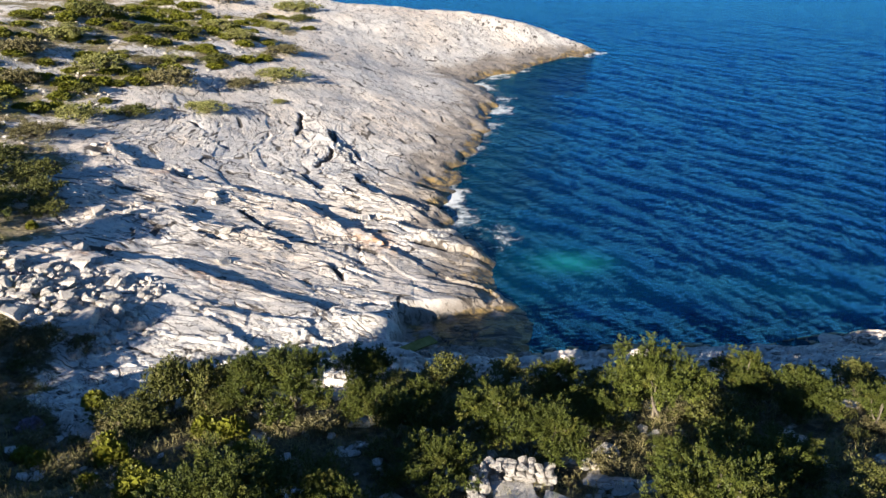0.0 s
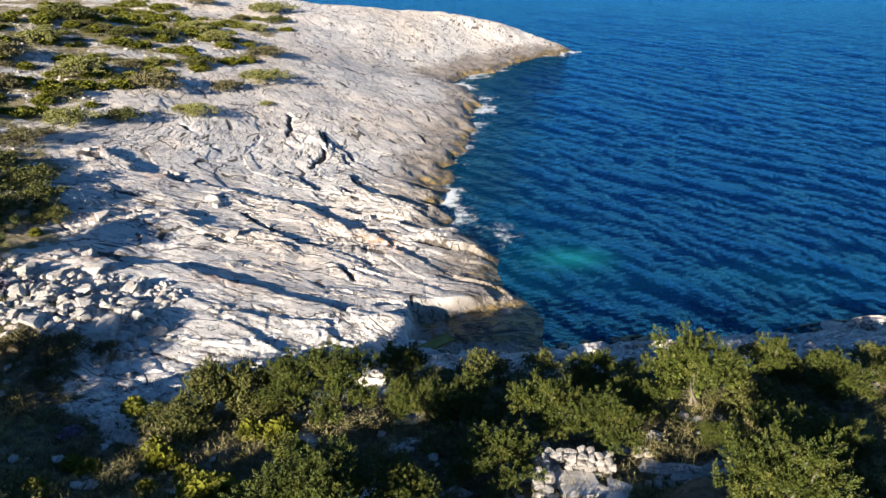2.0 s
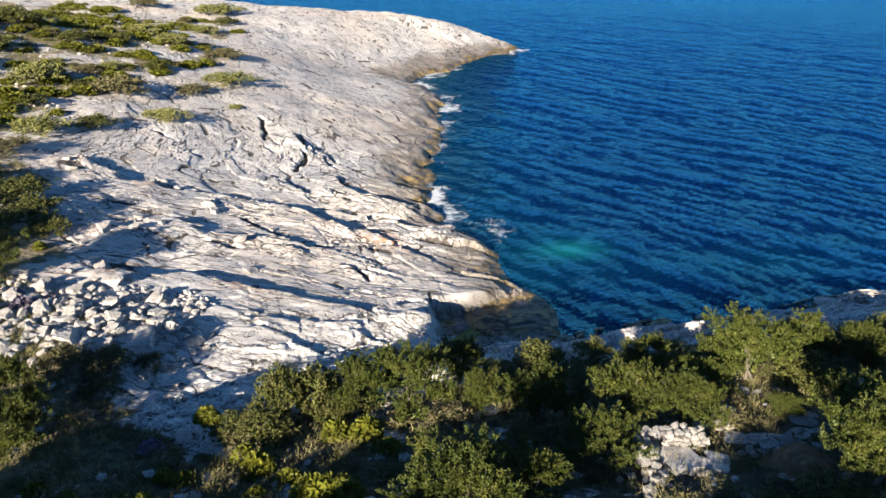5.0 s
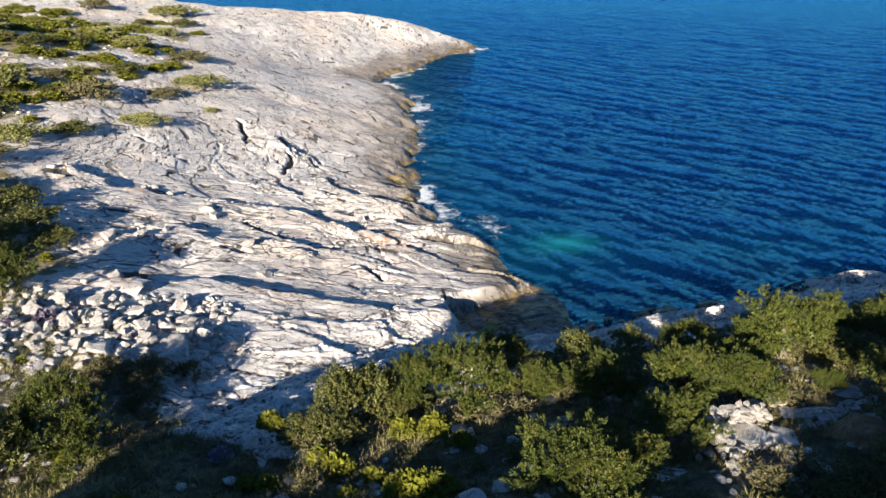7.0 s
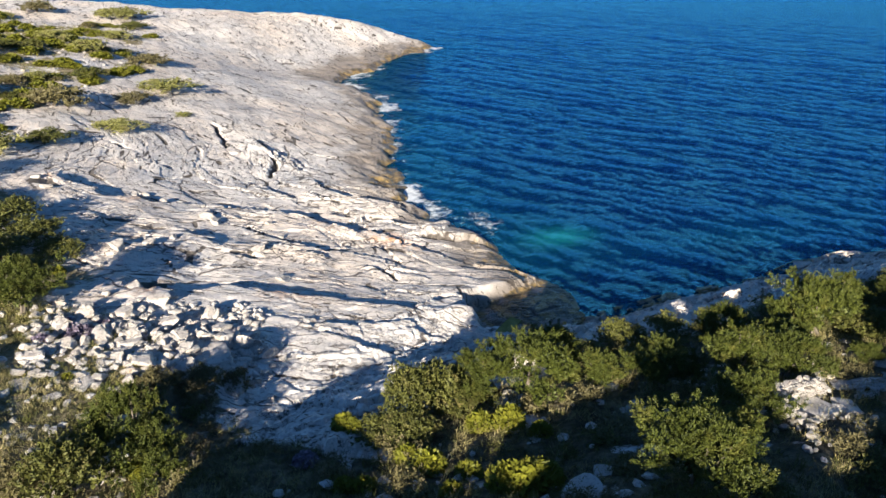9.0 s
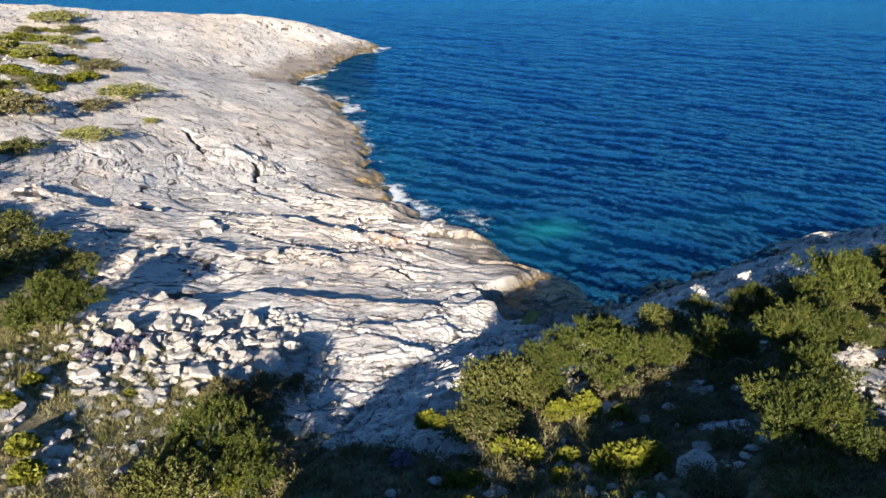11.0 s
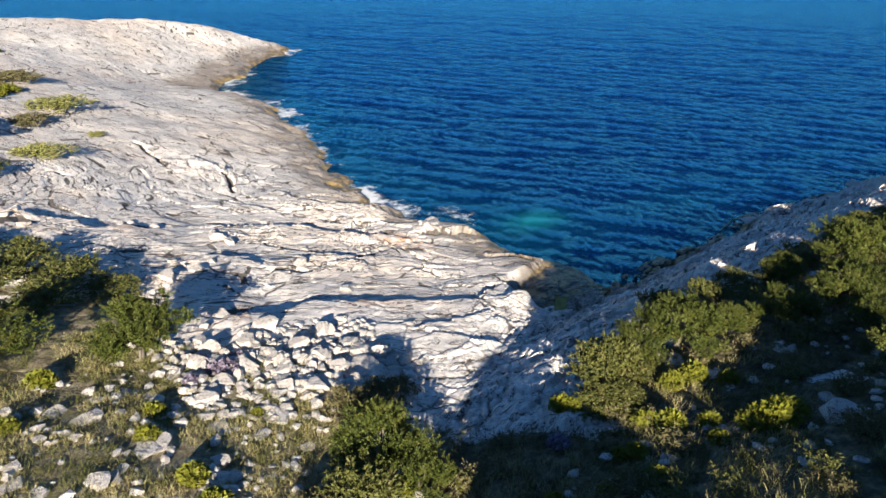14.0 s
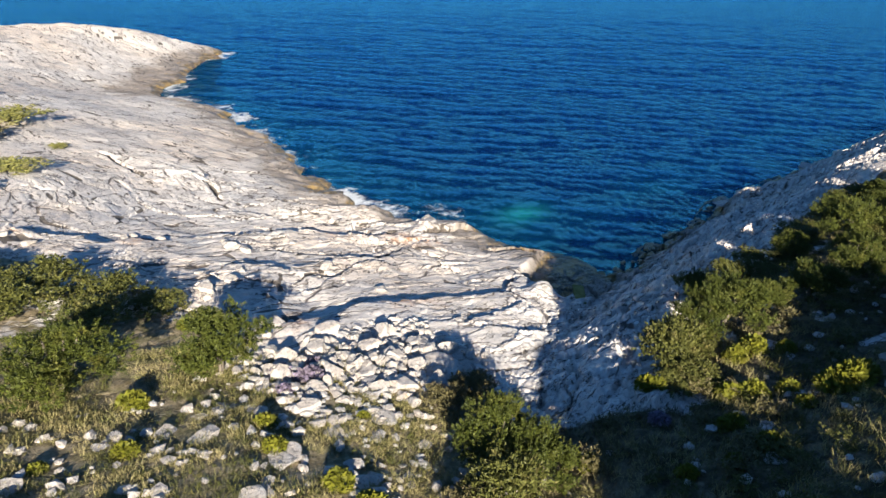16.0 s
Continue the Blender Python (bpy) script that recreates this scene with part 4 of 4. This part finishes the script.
def boulder(x, y, size, name="boulder", label="pale angular limestone boulder lying on bare rock", group="loose boulders", flat=1.0, turn=None, lift=0.28, tilt=14, k=None):
    ob = tagged(new(name, (blocks if size > 0.6 else chips)[int(rng.integers(10)) if k is None else k]), label, "rock", group)
    s = size / 1.45
    z = height_at(x, y) + lift * s * flat * 0.5
    ob.matrix_basis = pose(x, y, z, rng.uniform(-tilt, tilt), rng.uniform(-tilt, tilt), rng.uniform(0, 360) if turn is None else turn) @ Matrix.Diagonal((s, s, s * flat, 1))
    return ob


for x, y, size, flat in ((-14.0, 23.9, 1.0, 1.0), (-13.2, 22.4, 1.2, 1.0), (-12.7, 22.8, 0.6, 1.3), (-11.8, 20.9, 0.7, 1.1), (-12.7, 20.2, 1.1, 1.2), (-10.9, 20.5, 0.55, 1.3), (-10.8, 19.8, 0.6, 1.0),
                         (-10.1, 19.3, 1.0, 1.1), (-11.7, 18.9, 2.0, 0.8), (-14.1, 18.7, 0.8, 1.0), (-15.2, 18.8, 0.5, 1.0), (-13.4, 18.7, 1.3, 0.8), (-13.8, 19.6, 0.95, 1.0), (-16.1, 19.0, 0.9, 0.9),
                         (-14.5, 17.9, 0.75, 0.9), (-14.6, 27.1, 1.0, 0.9), (-12.7, 28.3, 0.6, 0.9)):
    boulder(x, y, size * (0.8 if size < 1.9 else 1.0), flat=min(flat, 0.85) * (1 if size < 1.9 else 0.6), lift=0.1)
for _ in range(34):
    a = rng.uniform(0, 1)
    x, y = -15.6 + 5.6 * a + rng.normal() * 0.4, 21.0 - 1.7 * a + rng.normal() * 0.7
    boulder(x, y, rng.uniform(0.45, 0.8), "rubble_stone", "pale broken limestone block in a rubble heap", "rubble heap", rng.uniform(0.7, 1.0), tilt=25, lift=0.35)
for _ in range(265):
    # the rubble tongue below the scrub
    a = rng.uniform(0, 1)
    x, y = -16.0 + 5.6 * a + rng.normal() * 0.5, 20.9 - 1.6 * a + rng.normal() * 0.85
    boulder(x, y, rng.uniform(0.20, 0.52) * (1.3 if rng.random() < 0.12 else 0.9), "rubble_stone", "pale broken limestone block in a rubble heap", "rubble heap", rng.uniform(0.8, 1.2), tilt=30, lift=0.4)
for _ in range(100):
    # stones among the grass of the flat
    x, y = rng.uniform(-23.0, -13.8), rng.uniform(13.5, 20.5)
    boulder(x, y, 0.22 + 0.75 * rng.random() ** 2, "field_stone", "flat weathered limestone slab half sunk in grass", "stones in the grass", rng.uniform(0.3, 0.55), lift=-0.1, tilt=8)
for _ in range(40):
    x, y = rng.uniform(-12, 9), rng.uniform(7.6, 13.5)
    boulder(x, y, rng.uniform(0.25, 0.8), "slope_rock", "grey weathered limestone outcrop between shrubs", "rocks of the slope", rng.uniform(0.3, 0.5), lift=-0.1, tilt=8)
boulder(-5.3, 9.2, 1.0, "slope_rock", "rounded grey limestone boulder beside a juniper", "rocks of the slope", 0.7, lift=0.3)
for _ in range(22):
    x, y = rng.uniform(-19, -8), rng.uniform(25, 36)
    boulder(x, y, rng.uniform(0.25, 0.7), flat=rng.uniform(0.6, 1.0))
for x, y, size, flat in ((15.2, 22.7, 1.3, 0.7), (16.3, 22.9, 1.1, 0.8), (17.3, 22.4, 1.4, 0.6), (20.2, 20.8, 1.6, 0.6), (18.5, 21.6, 1.2, 0.6), (24.0, 21.3, 1.6, 0.6), (30.0, 21.0, 1.8, 0.7)):
    boulder(x, y, size, "shore_boulder", "pale limestone block at the edge of the shore", "blocks on the shore", 0.6 * flat, lift=0.2)


# ---- the ruin: a heap of white stones round a concrete slab, and a ring of stones with bare earth ----
def slab(name, label, category, length, width, thick, material, m, seed):
    r = np.random.default_rng(seed)
    bm = bmesh.new()
    bmesh.ops.create_cube(bm, size=1.0)
    bmesh.ops.scale(bm, vec=(length, width, thick), verts=bm.verts)
    bmesh.ops.subdivide_edges(bm, edges=bm.edges, cuts=5, use_grid_fill=True)
    for v in bm.verts:
        v.co += 0.06 * Vector(noise.noise_vector(v.co * 2.3 + Vector((seed, 0, 0)))) * min(1, thick * 6)
    bmesh.ops.bevel(bm, geom=[e for e in bm.edges if e.calc_face_angle(0) > 1.0], offset=0.02, segments=2, affect="EDGES")
    me = bpy.data.meshes.new(name)
    bm.to_mesh(me)
    bm.free()
    me.materials.append(material)
    ob = tagged(new(name, me), label, category)
    ob.matrix_basis = m
    return ob


def on_ground(x, y, up, rx=0, ry=0, rz=0):
    return pose(x, y, height_at(x, y) + up, rx, ry, rz)


slab("concrete_slab", "cracked pale concrete slab of a ruined hut", "slab", 0.85, 0.95, 0.12, CONCRETE, on_ground(1.40, 10.05, 0.08, -14, 3, 4), 1)
slab("concrete_slab", "broken piece of pale concrete slab", "slab", 0.5, 0.85, 0.12, CONCRETE, on_ground(2.12, 9.75, 0.02, -14, 8, -20), 2)


def ruined_wall(name, label, start, end, courses, size, group):
    """A low dry-stone wall of uneven courses from one end to the other, its top broken; the stones are its parts."""
    root = tagged(new(name), label, "wall", group)
    (ax, ay), (bx, by) = start, end
    n = math.hypot(bx - ax, by - ay)
    turn = math.degrees(math.atan2(by - ay, bx - ax))
    root.matrix_basis = pose(ax, ay, height_at(0.5 * (ax + bx), 0.5 * (ay + by)) - 0.05, 0, 0, turn)
    z = 0.0
    for c in range(courses):
        high = size * rng.uniform(0.45, 0.6)
        for row in (-0.5, 0.5):
            run = rng.uniform(-0.1, 0.05)
            while run < n:
                w = size * rng.uniform(0.7, 1.35)
                if c < courses - 1 or rng.random() < 0.6:
                    ob = part("stone", chips[int(rng.integers(10))], root)
                    ob.matrix_basis = pose(run + w / 2, row * size * 0.8 + 0.03 * rng.normal(), z + high / 2, rng.uniform(-10, 10), rng.uniform(-10, 10), rng.uniform(-16, 16)) @ Matrix.Diagonal((w * 0.80, size * 0.85, high * 1.05, 1))
                run += w * 0.92
        z += high * 0.92
    return root


ruined_wall("ruined_wall", "low white dry-stone wall of a ruined hut", (0.75, 10.72), (2.15, 10.62), 5, 0.24, "walls of the ruin")
ruined_wall("ruined_wall", "crumbled white dry-stone wall beside a concrete slab", (0.72, 10.55), (0.62, 9.45), 4, 0.24, "walls of the ruin")
ruined_wall("ruined_wall", "short white stone wall beside a mound of earth", (3.15, 10.25), (4.35, 10.45), 2, 0.26, "walls of the ruin")
for k in range(26):
    # stones fallen from the walls
    x, y = 0.75 + 0.55 * rng.normal(), 9.6 + 0.55 * rng.normal()
    boulder(x, y, rng.uniform(0.10, 0.28), "wall_stone", "white limestone rubble of a fallen dry-stone wall", "fallen wall", rng.uniform(0.6, 1.0), tilt=25, lift=rng.uniform(0.2, 0.6))
for k in range(14):
    a = rng.uniform(0.2, 2.6)
    boulder(3.7 + 0.95 * math.cos(a) + 0.1 * rng.normal(), 9.5 + 0.85 * math.sin(a) + 0.1 * rng.normal(), rng.uniform(0.15, 0.30), "wall_stone", "white limestone rubble of a fallen dry-stone wall", "fallen wall", 0.8, tilt=25, lift=0.4)


def mound():
    bm = bmesh.new()
    bmesh.ops.create_grid(bm, x_segments=40, y_segments=40, size=0.9)
    for v in bm.verts:
        d = v.co.length
        v.co.z = 0.30 * math.exp(-(d / 0.55) ** 2) + 0.09 * noise.noise(v.co * 3) + 0.05 * noise.noise(v.co * 8) - 0.6 * max(0, d - 0.5)
    me = bpy.data.meshes.new("earth_mound")
    bm.to_mesh(me)
    bm.free()
    me.materials.append(EARTH)
    ob = tagged(new("earth_mound", me), "small mound of bare reddish-brown earth inside stones", "earth")
    ob.matrix_basis = on_ground(3.7, 9.3, 0.06, -14)


mound()
slab("flat_board", "olive-stained flat board lying in the gully", "board", 1.7, 0.5, 0.05, BOARD, on_ground(-1.0, 21.45, 0.14, 5, 3, 40), 3)


# ---- grass, litter and small stones ----
def blades(name, label, spots, per, tall, material, seed):
    """Tufts of thin blades at the spots (n, 2), as one object."""
    r = np.random.default_rng(seed)
    z = on_sheet(spots[:, 0], spots[:, 1])
    base = np.repeat(np.column_stack([spots, z - 0.02]), per, 0)
    n = len(base)
    size = np.repeat(r.uniform(0.5, 1.3, len(spots)), per)
    base[:, :2] += r.normal(size=(n, 2)) * (0.07 * size)[:, None]
    way = unit(np.column_stack([0.45 * r.normal(size=(n, 2)), np.ones(n)]))
    q = leaf_quads(base, way, tall * size * r.uniform(0.5, 1.2, n), np.full(n, 0.010), r, 0.3)
    return tagged(new(name, quads_mesh(name, q, material)), label, "grass", kind="stuff")


def spots(n, x0, x1, y0, y1, least, seed):
    r = np.random.default_rng(seed)
    p = np.column_stack([r.uniform(x0, x1, n), r.uniform(y0, y1, n)])
    patch = fbm(p[:, 0] * 0.5, p[:, 1] * 0.5, 3, seed)
    return p[(scrub(p[:, 0], p[:, 1]) > least) & (patch > -0.15)]


blades("dry_grass", "dry straw-coloured grass tufts on the flat", spots(9500, -24, -13, 12.5, 24, 0.35, 21), 12, 0.15, STRAW, 22)
blades("green_grass", "greenish grass tufts among stones", spots(6500, -24, -13, 12.5, 24, 0.35, 23), 12, 0.15, LENTISK, 24)
blades("slope_grass", "pale grass tufts between shrubs of the slope", spots(4200, -13, 10, 6, 16, 0.4, 25), 14, 0.26, STRAW, 26)
blades("slope_scrub", "dark low scrub between the shrubs", spots(5200, -13, 14, 6, 17, 0.4, 27), 14, 0.24, LENTISK, 28)
blades("far_scrub", "low green and straw scrub on the headland", spots(9000, -34, -14, 28, 95, 0.3, 29), 10, 0.24, SPURGE, 30)
blades("far_litter", "low brownish scrub on the headland", spots(9000, -34, -14, 28, 95, 0.3, 31), 10, 0.24, HEATH, 32)


def pebbles(name, label, p, seed):
    r = np.random.default_rng(seed)
    bm = bmesh.new()
    bmesh.ops.create_icosphere(bm, subdivisions=1, radius=1.0)
    v = np.array([q.co for q in bm.verts])
    f = np.array([[w.index for w in t.verts] for t in bm.faces])
    bm.free()
    z = on_sheet(p[:, 0], p[:, 1])
    size = r.uniform(0.04, 0.17, len(p)) ** 1.0
    verts, faces = [], []
    for i, (x, y) in enumerate(p):
        a = r.uniform(0, 6.28)
        w = v * (size[i] * np.array([1.2, 0.9, 0.6])) * r.uniform(0.7, 1.3, (len(v), 1))
        verts.append(np.column_stack([x + w[:, 0] * math.cos(a) - w[:, 1] * math.sin(a), y + w[:, 0] * math.sin(a) + w[:, 1] * math.cos(a), z[i] + 0.15 * size[i] + w[:, 2]]))
        faces.append(f + i * len(v))
    me = mesh_of(name, np.concatenate(verts).tolist(), np.concatenate(faces).tolist(), STONE)
    return tagged(new(name, me), label, "stones", kind="stuff")


def pebble_spots():
    r = np.random.default_rng(41)
    a = np.column_stack([r.uniform(-24, -13, 430), r.uniform(13, 22, 430)])
    b = np.column_stack([r.uniform(-12, 8, 120), r.uniform(8, 13, 120)])
    c = np.column_stack([r.uniform(-16.5, -10, 500), r.uniform(18, 22.5, 500)])
    d = np.column_stack([r.uniform(-33, -15, 900), r.uniform(30, 80, 900)])
    return np.concatenate([a, b, c, d[scrub(d[:, 0], d[:, 1]) > 0.2]])


pebbles("small_stones", "small pale limestone stones strewn over the ground", pebble_spots(), 42)
